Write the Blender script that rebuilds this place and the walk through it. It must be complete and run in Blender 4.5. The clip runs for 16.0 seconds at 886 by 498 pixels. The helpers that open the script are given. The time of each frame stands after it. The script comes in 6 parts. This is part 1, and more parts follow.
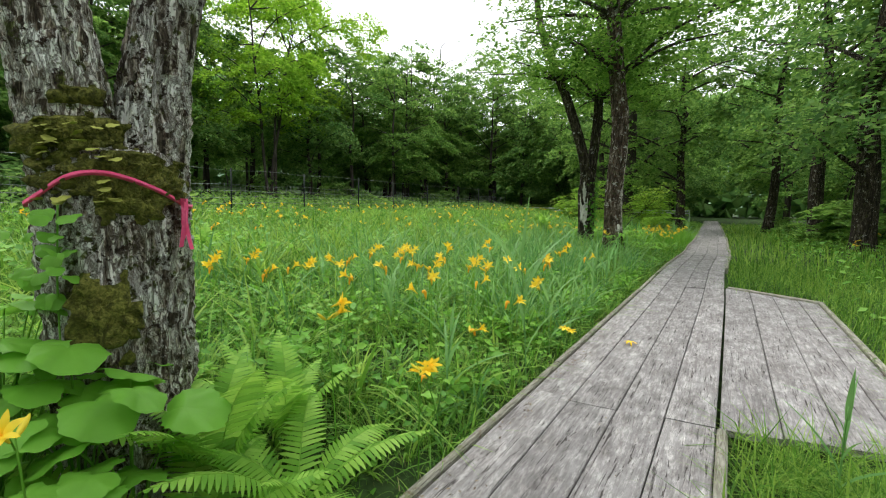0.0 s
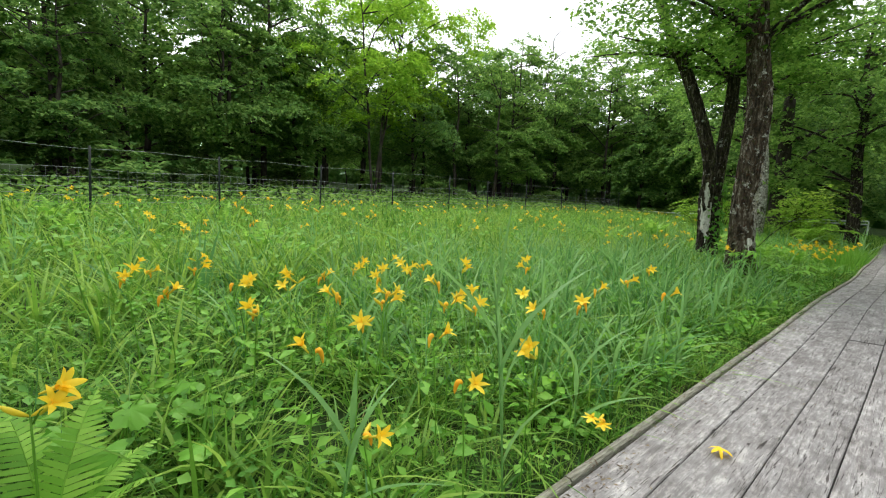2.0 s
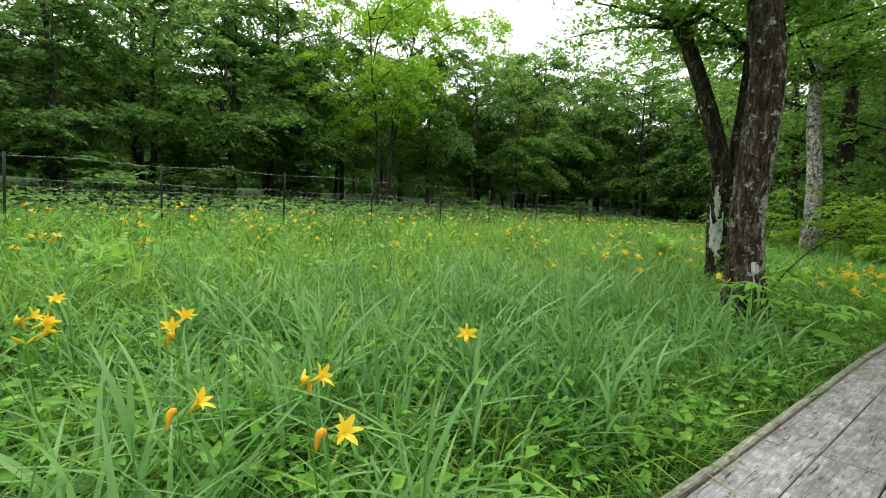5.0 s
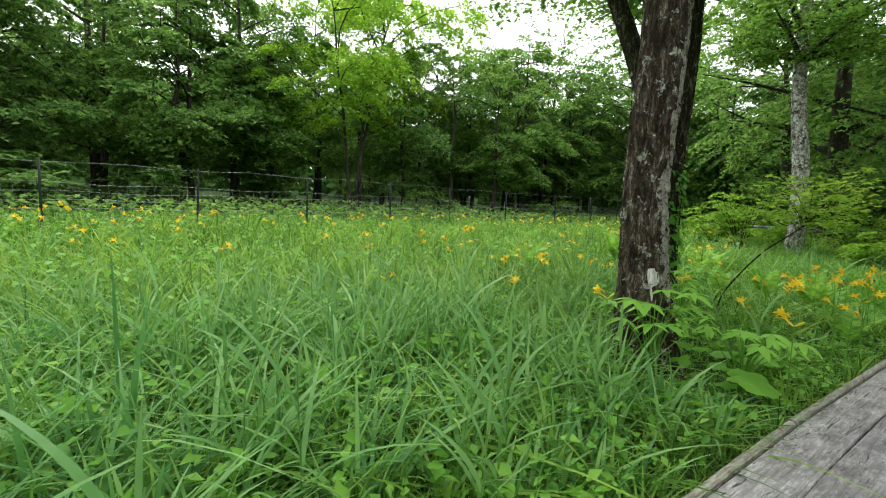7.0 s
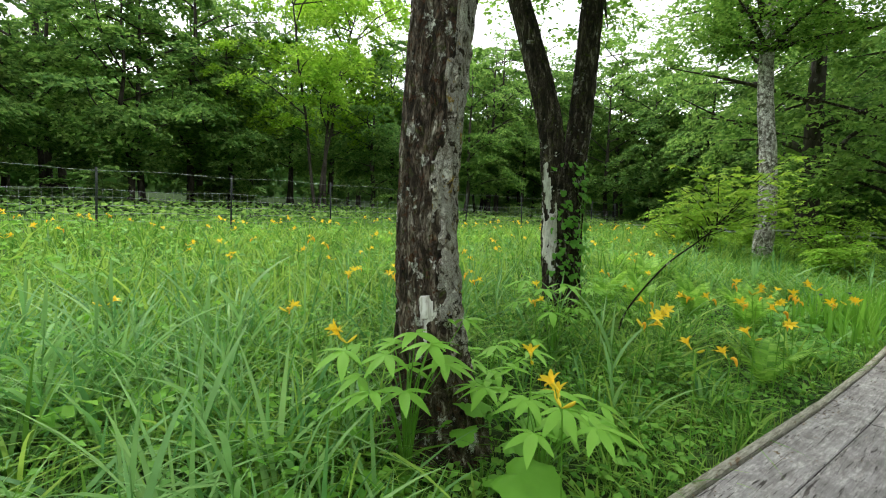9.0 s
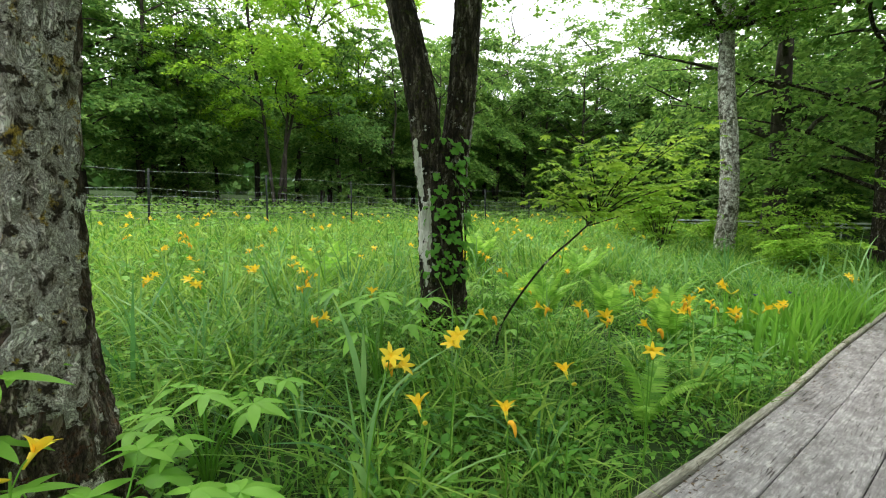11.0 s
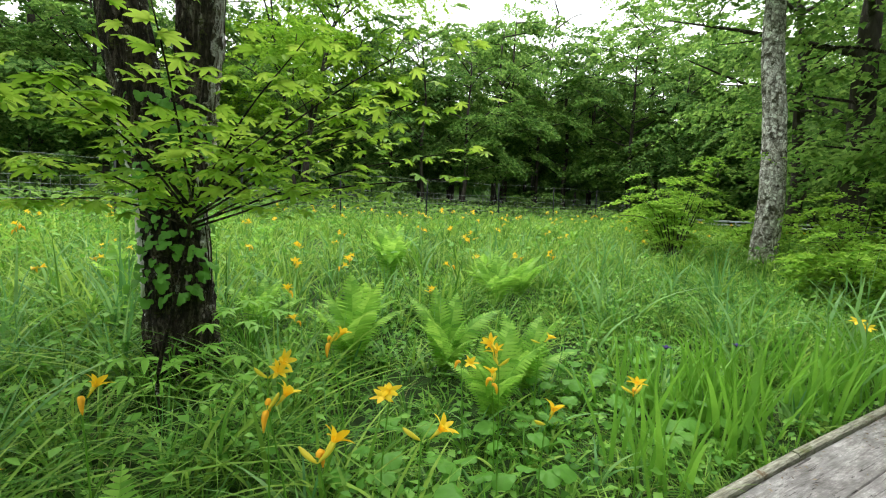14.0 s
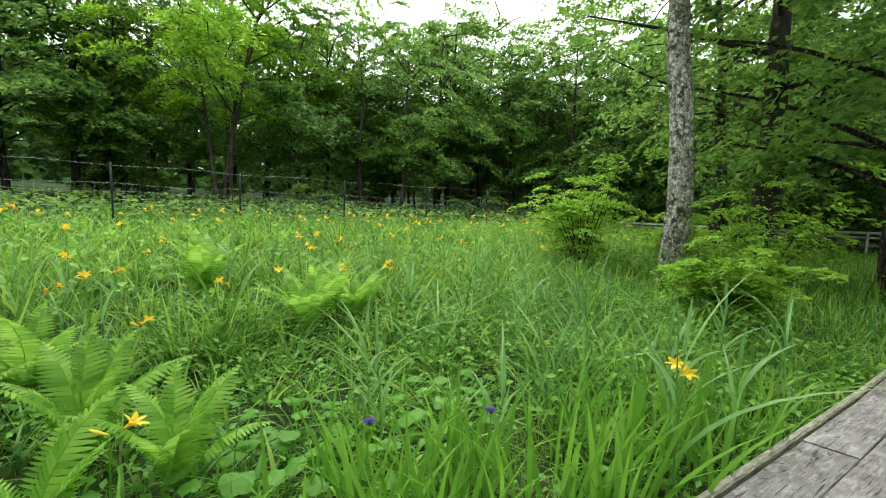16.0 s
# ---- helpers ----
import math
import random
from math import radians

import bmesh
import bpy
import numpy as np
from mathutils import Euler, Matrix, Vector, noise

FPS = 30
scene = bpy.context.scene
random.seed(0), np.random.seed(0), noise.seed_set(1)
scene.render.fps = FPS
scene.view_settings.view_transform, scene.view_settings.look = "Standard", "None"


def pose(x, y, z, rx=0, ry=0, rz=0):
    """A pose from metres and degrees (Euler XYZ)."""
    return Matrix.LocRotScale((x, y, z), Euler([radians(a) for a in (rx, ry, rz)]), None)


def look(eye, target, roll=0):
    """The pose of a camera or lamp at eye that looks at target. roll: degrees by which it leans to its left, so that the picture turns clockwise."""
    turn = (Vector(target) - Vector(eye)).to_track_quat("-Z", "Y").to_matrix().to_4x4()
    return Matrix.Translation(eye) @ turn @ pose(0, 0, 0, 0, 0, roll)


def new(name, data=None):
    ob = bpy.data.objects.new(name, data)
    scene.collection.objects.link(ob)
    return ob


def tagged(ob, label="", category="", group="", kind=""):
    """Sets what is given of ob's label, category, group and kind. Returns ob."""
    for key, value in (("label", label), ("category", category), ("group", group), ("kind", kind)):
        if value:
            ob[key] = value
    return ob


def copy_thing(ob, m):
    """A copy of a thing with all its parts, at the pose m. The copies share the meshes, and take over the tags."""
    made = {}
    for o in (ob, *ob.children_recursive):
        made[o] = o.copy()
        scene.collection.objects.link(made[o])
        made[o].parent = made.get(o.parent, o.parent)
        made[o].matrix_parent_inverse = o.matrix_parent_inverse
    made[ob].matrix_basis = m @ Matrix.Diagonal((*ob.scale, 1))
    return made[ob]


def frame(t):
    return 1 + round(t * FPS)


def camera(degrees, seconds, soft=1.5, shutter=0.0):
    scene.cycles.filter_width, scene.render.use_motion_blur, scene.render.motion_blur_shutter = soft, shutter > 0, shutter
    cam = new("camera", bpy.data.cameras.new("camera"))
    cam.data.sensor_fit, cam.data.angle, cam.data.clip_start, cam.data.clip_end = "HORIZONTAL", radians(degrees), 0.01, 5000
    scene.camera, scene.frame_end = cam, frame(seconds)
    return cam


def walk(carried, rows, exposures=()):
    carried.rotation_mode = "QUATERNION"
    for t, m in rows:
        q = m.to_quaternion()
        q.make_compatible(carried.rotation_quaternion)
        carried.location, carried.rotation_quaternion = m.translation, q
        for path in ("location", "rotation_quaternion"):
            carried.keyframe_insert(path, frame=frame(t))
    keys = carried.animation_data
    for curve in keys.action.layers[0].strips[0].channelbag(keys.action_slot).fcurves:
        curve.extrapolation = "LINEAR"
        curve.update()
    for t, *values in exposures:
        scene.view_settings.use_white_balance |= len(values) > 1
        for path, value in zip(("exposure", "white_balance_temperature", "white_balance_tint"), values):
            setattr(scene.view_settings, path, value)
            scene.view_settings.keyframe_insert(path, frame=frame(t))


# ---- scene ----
cam = camera(92.9, 16.0, 1.1)
PATH = [
    (0.0, pose(0.083, 2.473, 1.410, 84.19, -0.49, 34.25)),
    (0.5, pose(0.102, 2.871, 1.412, 84.00, -0.76, 38.12)),
    (1.0, pose(0.122, 3.295, 1.424, 83.72, -1.16, 41.51)),
    (1.5, pose(0.046, 3.738, 1.433, 83.81, -1.30, 45.19)),
    (2.0, pose(0.013, 4.174, 1.469, 83.82, -1.87, 49.35)),
    (2.5, pose(-0.049, 4.659, 1.490, 84.18, -2.25, 52.76)),
    (3.0, pose(-0.148, 5.118, 1.506, 84.47, -2.44, 54.15)),
    (3.5, pose(-0.129, 5.638, 1.498, 84.54, -2.38, 54.48)),
    (4.0, pose(-0.110, 6.141, 1.514, 84.71, -2.31, 54.55)),
    (4.2, pose(-0.090, 6.338, 1.527, 84.85, -2.28, 54.72)),
    (6.3, pose(-0.091, 9.548, 1.428, 85.63, -1.23, 55.31)),
    (6.5, pose(-0.131, 9.793, 1.424, 85.58, -1.29, 55.36)),
    (7.0, pose(-0.185, 10.356, 1.429, 85.63, -1.26, 55.70)),
    (7.5, pose(-0.166, 10.960, 1.445, 85.74, -1.23, 56.03)),
    (8.0, pose(-0.213, 11.591, 1.454, 85.91, -1.13, 55.89)),
    (8.5, pose(-0.114, 12.251, 1.461, 85.95, -1.15, 55.52)),
    (8.7, pose(-0.107, 12.490, 1.466, 86.08, -1.20, 55.44)),
    (10.8, pose(-0.119, 14.526, 1.427, 85.69, -0.18, 53.61)),
    (11.0, pose(-0.082, 14.754, 1.423, 85.53, -0.44, 53.89)),
    (11.5, pose(0.029, 15.296, 1.376, 85.18, -1.01, 55.29)),
    (12.0, pose(0.144, 15.822, 1.391, 84.80, -1.53, 58.22)),
    (12.5, pose(0.216, 16.412, 1.415, 84.69, -1.69, 59.54)),
    (13.0, pose(0.154, 16.964, 1.394, 85.10, -1.46, 60.78)),
    (13.5, pose(0.140, 17.521, 1.387, 85.19, -1.31, 62.20)),
    (14.0, pose(0.003, 18.060, 1.464, 84.80, -1.62, 62.47)),
    (14.5, pose(-0.066, 18.589, 1.517, 84.72, -1.56, 63.28)),
    (15.0, pose(-0.128, 19.198, 1.458, 85.10, -1.64, 62.96)),
    (15.5, pose(-0.153, 19.711, 1.410, 85.58, -1.70, 60.33)),
    (16.0, pose(-0.155, 20.332, 1.462, 85.59, -1.41, 57.77)),
]
# the film camera opens up a little where the trees close in
walk(cam, PATH, [(0.0, 0.71), (4.0, 0.79), (7.0, 0.90), (8.5, 1.03), (11.0, 1.17), (12.5, 1.25), (14.5, 1.22), (16.0, 1.18)])

# ---- world and light: a bright overcast sky, a wide soft sun high over the meadow ----
world = bpy.data.worlds.new("overcast_sky")
scene.world = world
world.use_nodes = True
wn, wl = world.node_tree.nodes, world.node_tree.links
wn.clear()
sky = wn.new("ShaderNodeTexSky")
sky.sky_type, sky.sun_disc = "NISHITA", False
sky.sun_elevation, sky.sun_rotation = radians(66), radians(293)
sky.air_density, sky.dust_density, sky.ozone_density = 1.6, 4.0, 1.0
grey = wn.new("ShaderNodeHueSaturation")
grey.inputs["Saturation"].default_value = 0.22
cloud = wn.new("ShaderNodeMix")
cloud.data_type = "RGBA"
cloud.inputs["Factor"].default_value = 0.55
cloud.inputs["B"].default_value = (9.4, 9.7, 9.9, 1)
back = wn.new("ShaderNodeBackground")
back.inputs["Strength"].default_value = 0.14
wout = wn.new("ShaderNodeOutputWorld")
wl.new(sky.outputs["Color"], grey.inputs["Color"])
wl.new(grey.outputs["Color"], cloud.inputs["A"])
wl.new(cloud.outputs["Result"], back.inputs["Color"])
wl.new(back.outputs["Background"], wout.inputs["Surface"])

sun = bpy.data.lights.new("sun", "SUN")
sun.energy, sun.angle, sun.color = 1.1, radians(45), (1.0, 0.97, 0.92)
sun_ob = new("sun", sun)
sun_ob.matrix_world = look((-14, 6, 34), (0, 0, 0))

# ---- materials ----


def nodes_of(name):
    m = bpy.data.materials.new(name)
    m.use_nodes = True
    n, l = m.node_tree.nodes, m.node_tree.links
    n.clear()
    return m, n, l


def ramp(n, stops):
    r = n.new("ShaderNodeValToRGB")
    e = r.color_ramp.elements
    while len(e) < len(stops):
        e.new(0.5)
    for el, (p, c) in zip(e, stops):
        el.position, el.color = p, (*c, 1)
    return r


def leaf_material(name, dark, mid, light, see_through=0.35, rough=0.5, grain=6.0, gloss=0.35):
    """Leaf or blade: colour differs from leaf to leaf and drifts over the patch; light passes through."""
    m, n, l = nodes_of(name)
    geo, oi = n.new("ShaderNodeNewGeometry"), n.new("ShaderNodeObjectInfo")
    tc = n.new("ShaderNodeTexCoord")
    big = n.new("ShaderNodeTexNoise")
    big.inputs["Scale"].default_value, big.inputs["Detail"].default_value = 0.45, 3
    l.new(geo.outputs["Position"], big.inputs["Vector"])
    fine = n.new("ShaderNodeTexNoise")
    fine.inputs["Scale"].default_value = grain * 4
    l.new(geo.outputs["Position"], fine.inputs["Vector"])
    a1 = n.new("ShaderNodeMath")
    a1.operation = "MULTIPLY_ADD"
    a1.inputs[1].default_value, a1.inputs[2].default_value = 0.80, -0.22
    l.new(geo.outputs["Random Per Island"], a1.inputs[0])
    a2 = n.new("ShaderNodeMath")
    a2.operation = "MULTIPLY_ADD"
    a2.inputs[1].default_value = 0.55
    l.new(big.outputs["Fac"], a2.inputs[0])
    l.new(a1.outputs[0], a2.inputs[2])
    a3 = n.new("ShaderNodeMath")
    a3.operation = "MULTIPLY_ADD"
    a3.inputs[1].default_value = 0.2
    l.new(fine.outputs["Fac"], a3.inputs[0])
    l.new(a2.outputs[0], a3.inputs[2])
    a4 = n.new("ShaderNodeMath")
    a4.operation = "MULTIPLY_ADD"
    a4.inputs[1].default_value = 0.14
    l.new(oi.outputs["Random"], a4.inputs[0])
    l.new(a3.outputs[0], a4.inputs[2])
    r = ramp(n, [(0.05, dark), (0.5, mid), (0.95, light)])
    l.new(a4.outputs[0], r.inputs["Fac"])
    p = n.new("ShaderNodeBsdfPrincipled")
    p.inputs["Roughness"].default_value = rough
    p.inputs["Specular IOR Level"].default_value = gloss
    l.new(r.outputs["Color"], p.inputs["Base Color"])
    t = n.new("ShaderNodeBsdfTranslucent")
    warm = n.new("ShaderNodeHueSaturation")
    warm.inputs["Hue"].default_value, warm.inputs["Saturation"].default_value, warm.inputs["Value"].default_value = 0.492, 1.0, 1.3
    l.new(r.outputs["Color"], warm.inputs["Color"])
    l.new(warm.outputs["Color"], t.inputs["Color"])
    mix = n.new("ShaderNodeMixShader")
    mix.inputs["Fac"].default_value = see_through
    l.new(p.outputs["BSDF"], mix.inputs[1])
    l.new(t.outputs["BSDF"], mix.inputs[2])
    o = n.new("ShaderNodeOutputMaterial")
    l.new(mix.outputs["Shader"], o.inputs["Surface"])
    return m


def rough_material(name, stops, scale, stretch=(1, 1, 1), rough=0.9, bump=0.6, bump_scale=30.0, patch=None, patch_scale=2.0, cracks=0.0, metal=0.0):
    """Bark, wood, soil, metal: a stretched grain with relief, and patches (lichen, moss, dirt) of another colour."""
    m, n, l = nodes_of(name)
    tc, oi = n.new("ShaderNodeTexCoord"), n.new("ShaderNodeObjectInfo")
    geo = n.new("ShaderNodeNewGeometry")
    mp = n.new("ShaderNodeMapping")
    mp.inputs["Scale"].default_value = stretch
    l.new(tc.outputs["Object"], mp.inputs["Vector"])
    shift = n.new("ShaderNodeVectorMath")
    shift.operation = "MULTIPLY_ADD"
    shift.inputs[1].default_value = (17.0, 31.0, 11.0)
    l.new(oi.outputs["Random"], shift.inputs[0])
    l.new(mp.outputs["Vector"], shift.inputs[2])
    g = n.new("ShaderNodeTexNoise")
    g.inputs["Scale"].default_value, g.inputs["Detail"].default_value, g.inputs["Roughness"].default_value = scale, 8, 0.65
    g.inputs["Distortion"].default_value = 0.6
    l.new(shift.outputs["Vector"], g.inputs["Vector"])
    r = ramp(n, stops)
    l.new(g.outputs["Fac"], r.inputs["Fac"])
    col = r.outputs["Color"]
    if patch:
        for k, (c, at) in enumerate(patch):
            pn = n.new("ShaderNodeTexNoise")
            pn.inputs["Scale"].default_value, pn.inputs["Detail"].default_value = patch_scale * (1 + 1.3 * k), 7
            pn.inputs["Roughness"].default_value = 0.7
            off = n.new("ShaderNodeVectorMath")
            off.inputs[1].default_value = (5.0 * k, 3.0 * k, 7.0 * k)
            l.new(tc.outputs["Object"], off.inputs[0])
            l.new(off.outputs["Vector"], pn.inputs["Vector"])
            pr = ramp(n, [(at[0], (0, 0, 0)), (at[1], (1, 1, 1))])
            l.new(pn.outputs["Fac"], pr.inputs["Fac"])
            mx = n.new("ShaderNodeMix")
            mx.data_type = "RGBA"
            mx.inputs["B"].default_value = (*c, 1)
            l.new(pr.outputs["Color"], mx.inputs["Factor"])
            l.new(col, mx.inputs["A"])
            col = mx.outputs["Result"]
    height = None
    if cracks:
        wob = n.new("ShaderNodeVectorMath")
        wob.operation = "MULTIPLY_ADD"
        wob.inputs[1].default_value = (0.35, 0.35, 0.35)
        l.new(g.outputs["Color"], wob.inputs[0])
        l.new(shift.outputs["Vector"], wob.inputs[2])
        vo = n.new("ShaderNodeTexVoronoi")
        vo.feature = "DISTANCE_TO_EDGE"
        vo.inputs["Scale"].default_value = cracks
        l.new(wob.outputs["Vector"], vo.inputs["Vector"])
        vr = ramp(n, [(0.0, (0.26, 0.22, 0.19)), (0.06, (0.66, 0.63, 0.61)), (0.16, (1, 1, 1))])
        l.new(vo.outputs["Distance"], vr.inputs["Fac"])
        mu = n.new("ShaderNodeMix")
        mu.data_type, mu.blend_type = "RGBA", "MULTIPLY"
        mu.inputs["Factor"].default_value = 1.0
        l.new(col, mu.inputs["A"])
        l.new(vr.outputs["Color"], mu.inputs["B"])
        col, height = mu.outputs["Result"], vr.outputs["Color"]
    bright = n.new("ShaderNodeHueSaturation")
    v = n.new("ShaderNodeMath")
    v.operation = "MULTIPLY_ADD"
    v.inputs[1].default_value, v.inputs[2].default_value = 0.3, 0.85
    l.new(oi.outputs["Random"], v.inputs[0])
    l.new(v.outputs[0], bright.inputs["Value"])
    l.new(col, bright.inputs["Color"])
    p = n.new("ShaderNodeBsdfPrincipled")
    p.inputs["Roughness"].default_value, p.inputs["Metallic"].default_value = rough, metal
    p.inputs["Specular IOR Level"].default_value = 0.3
    l.new(bright.outputs["Color"], p.inputs["Base Color"])
    b = n.new("ShaderNodeBump")
    b.inputs["Strength"].default_value, b.inputs["Distance"].default_value = bump, 0.02
    bn = n.new("ShaderNodeTexNoise")
    bn.inputs["Scale"].default_value, bn.inputs["Detail"].default_value = bump_scale, 6
    l.new(shift.outputs["Vector"], bn.inputs["Vector"])
    if height is not None:
        hs = n.new("ShaderNodeMath")
        hs.operation = "MULTIPLY_ADD"
        hs.inputs[1].default_value = 0.8
        l.new(height, hs.inputs[0])
        l.new(bn.outputs["Fac"], hs.inputs[2])
        l.new(hs.outputs[0], b.inputs["Height"])
    else:
        l.new(bn.outputs["Fac"], b.inputs["Height"])
    l.new(b.outputs["Normal"], p.inputs["Normal"])
    o = n.new("ShaderNodeOutputMaterial")
    l.new(p.outputs["BSDF"], o.inputs["Surface"])
    return m


GRASS = leaf_material("meadow_grass", (0.020, 0.076, 0.011), (0.088, 0.245, 0.030), (0.28, 0.48, 0.085), 0.42, 0.5, 6, 0.2)
GRASS_FINE = leaf_material("fine_grass", (0.030, 0.10, 0.012), (0.110, 0.265, 0.030), (0.30, 0.47, 0.080), 0.42, 0.5, 6, 0.2)
# extra blue in the reed green stands in for sky gloss on the blades
REED = leaf_material("reed_blade", (0.055, 0.18, 0.05), (0.125, 0.31, 0.085), (0.26, 0.46, 0.15), 0.40, 0.45, 3, 0.28)
DRY = leaf_material("dry_blade", (0.24, 0.20, 0.07), (0.36, 0.32, 0.13), (0.50, 0.46, 0.22), 0.3, 0.7)
SWORD = leaf_material("iris_blade", (0.055, 0.19, 0.018), (0.115, 0.31, 0.03), (0.21, 0.44, 0.055), 0.42, 0.45, 6, 0.25)
HERB = leaf_material("herb_leaf", (0.055, 0.18, 0.024), (0.125, 0.33, 0.040), (0.23, 0.46, 0.075), 0.4, 0.5, 6, 0.25)
BIGLEAF = leaf_material("broad_leaf", (0.11, 0.30, 0.03), (0.17, 0.41, 0.045), (0.25, 0.50, 0.07), 0.35, 0.5, 5, 0.25)
FERN = leaf_material("fern_green", (0.10, 0.27, 0.030), (0.20, 0.43, 0.052), (0.33, 0.57, 0.095), 0.42, 0.5, 6, 0.2)
MAPLE = leaf_material("maple_green", (0.15, 0.32, 0.026), (0.27, 0.47, 0.046), (0.43, 0.61, 0.09), 0.5, 0.5, 6, 0.2)
CANOPY = leaf_material("canopy_green", (0.045, 0.115, 0.026), (0.115, 0.245, 0.048), (0.25, 0.42, 0.090), 0.48, 0.65, 1.0, 0.12)
CANOPY_NEAR = leaf_material("canopy_near", (0.036, 0.105, 0.016), (0.090, 0.215, 0.030), (0.20, 0.36, 0.06), 0.54, 0.65, 1.0, 0.12)
CANOPY_DARK = leaf_material("canopy_dark", (0.034, 0.095, 0.024), (0.096, 0.215, 0.048), (0.22, 0.37, 0.090), 0.48, 0.65, 1.0, 0.12)
CANOPY_BRIGHT = leaf_material("canopy_bright", (0.12, 0.28, 0.02), (0.22, 0.43, 0.034), (0.35, 0.56, 0.055), 0.5, 0.6, 1.0, 0.15)
BUSH = leaf_material("bush_green", (0.11, 0.25, 0.026), (0.20, 0.40, 0.044), (0.33, 0.53, 0.075), 0.5, 0.6, 1.0, 0.15)
CANOPY_PALE = leaf_material("canopy_pale", (0.075, 0.19, 0.05), (0.14, 0.30, 0.075), (0.24, 0.42, 0.12), 0.45, 0.6, 1.0, 0.15)
PETAL = leaf_material("lily_petal", (0.95, 0.52, 0.008), (0.98, 0.67, 0.020), (0.98, 0.78, 0.08), 0.35, 0.45, 10, 0.25)
WILT = leaf_material("wilted_petal", (0.90, 0.36, 0.02), (0.94, 0.50, 0.03), (0.96, 0.62, 0.06), 0.25, 0.55, 10, 0.2)
BUD = leaf_material("lily_bud", (0.45, 0.48, 0.03), (0.68, 0.62, 0.05), (0.85, 0.66, 0.05), 0.25, 0.45, 10, 0.25)
PURPLE = leaf_material("iris_petal", (0.012, 0.006, 0.06), (0.022, 0.010, 0.10), (0.05, 0.025, 0.18), 0.25, 0.5, 10)

BARK = rough_material("dark_bark", [(0.38, (0.012, 0.009, 0.007)), (0.48, (0.042, 0.032, 0.024)), (0.57, (0.11, 0.088, 0.068)), (0.66, (0.34, 0.31, 0.26))], 16.0, (1, 1, 0.22), 0.95, 1.0, 60,
                      [((0.52, 0.53, 0.48), (0.60, 0.63)), ((0.075, 0.085, 0.020), (0.55, 0.63)), ((0.028, 0.018, 0.012), (0.52, 0.60))], 6.0, 13.0)
BARK_OLD = rough_material("mossy_bark", [(0.36, (0.045, 0.032, 0.022)), (0.425, (0.19, 0.15, 0.11)), (0.48, (0.46, 0.41, 0.34)), (0.54, (0.86, 0.84, 0.79))], 22.0, (1, 1, 0.24), 0.95, 1.0, 70,
                          [((0.90, 0.91, 0.86), (0.515, 0.54)), ((0.11, 0.125, 0.028), (0.56, 0.61)), ((0.070, 0.046, 0.030), (0.56, 0.60))], 5.5, 15.0)
BARK_GREY = rough_material("grey_bark", [(0.36, (0.13, 0.115, 0.095)), (0.48, (0.42, 0.40, 0.36)), (0.60, (0.80, 0.785, 0.74))], 9.0, (1, 1, 0.7), 0.92, 1.0, 40,
                           [((0.10, 0.095, 0.065), (0.53, 0.58)), ((0.82, 0.83, 0.78), (0.55, 0.59))], 3.4, 8.0)
BARK_PLATE = rough_material("plated_bark", [(0.37, (0.020, 0.014, 0.010)), (0.47, (0.070, 0.050, 0.036)), (0.56, (0.16, 0.125, 0.095)), (0.65, (0.46, 0.42, 0.36))], 15.0, (1, 1, 0.30), 0.95, 1.0, 60,
                            [((0.62, 0.62, 0.57), (0.585, 0.61)), ((0.075, 0.085, 0.024), (0.56, 0.64)), ((0.10, 0.045, 0.022), (0.55, 0.62))], 6.0, 18.0)
CRUST = rough_material("crusted_plates", [(0.36, (0.06, 0.045, 0.033)), (0.41, (0.30, 0.26, 0.21)), (0.46, (0.62, 0.57, 0.49)), (0.54, (0.84, 0.81, 0.75))], 18.0, (1, 1, 0.6), 0.95, 1.0, 60,
                       [((0.58, 0.40, 0.08), (0.58, 0.63)), ((0.07, 0.05, 0.035), (0.55, 0.60))], 7.0, 24.0)
LICHEN = rough_material("peeling_lichen", [(0.40, (0.10, 0.08, 0.06)), (0.45, (0.42, 0.38, 0.33)), (0.50, (0.70, 0.68, 0.63)), (0.57, (0.86, 0.85, 0.82))], 26.0, (1, 1, 0.16), 0.95, 1.0, 70,
                        [((0.10, 0.08, 0.055), (0.54, 0.60)), ((0.17, 0.17, 0.06), (0.58, 0.66))], 9.0, 22.0)
BARE = rough_material("bare_pale_wood", [(0.35, (0.40, 0.37, 0.33)), (0.5, (0.62, 0.60, 0.56)), (0.65, (0.80, 0.79, 0.76))], 24.0, (1, 1, 0.15), 0.9, 0.6, 60, [((0.20, 0.17, 0.14), (0.60, 0.66))], 6.0)
BARK_FAR = rough_material("forest_bark", [(0.3, (0.018, 0.014, 0.011)), (0.55, (0.055, 0.046, 0.037)), (0.75, (0.14, 0.125, 0.105))], 6.0, (1, 1, 0.25), 0.95, 0.5, 12,
                          [((0.22, 0.21, 0.19), (0.60, 0.68))], 1.6)
MOSS = rough_material("moss", [(0.32, (0.03, 0.034, 0.007)), (0.48, (0.105, 0.11, 0.02)), (0.66, (0.25, 0.245, 0.055))], 38.0, (1, 1, 1), 1.0, 1.0, 90)


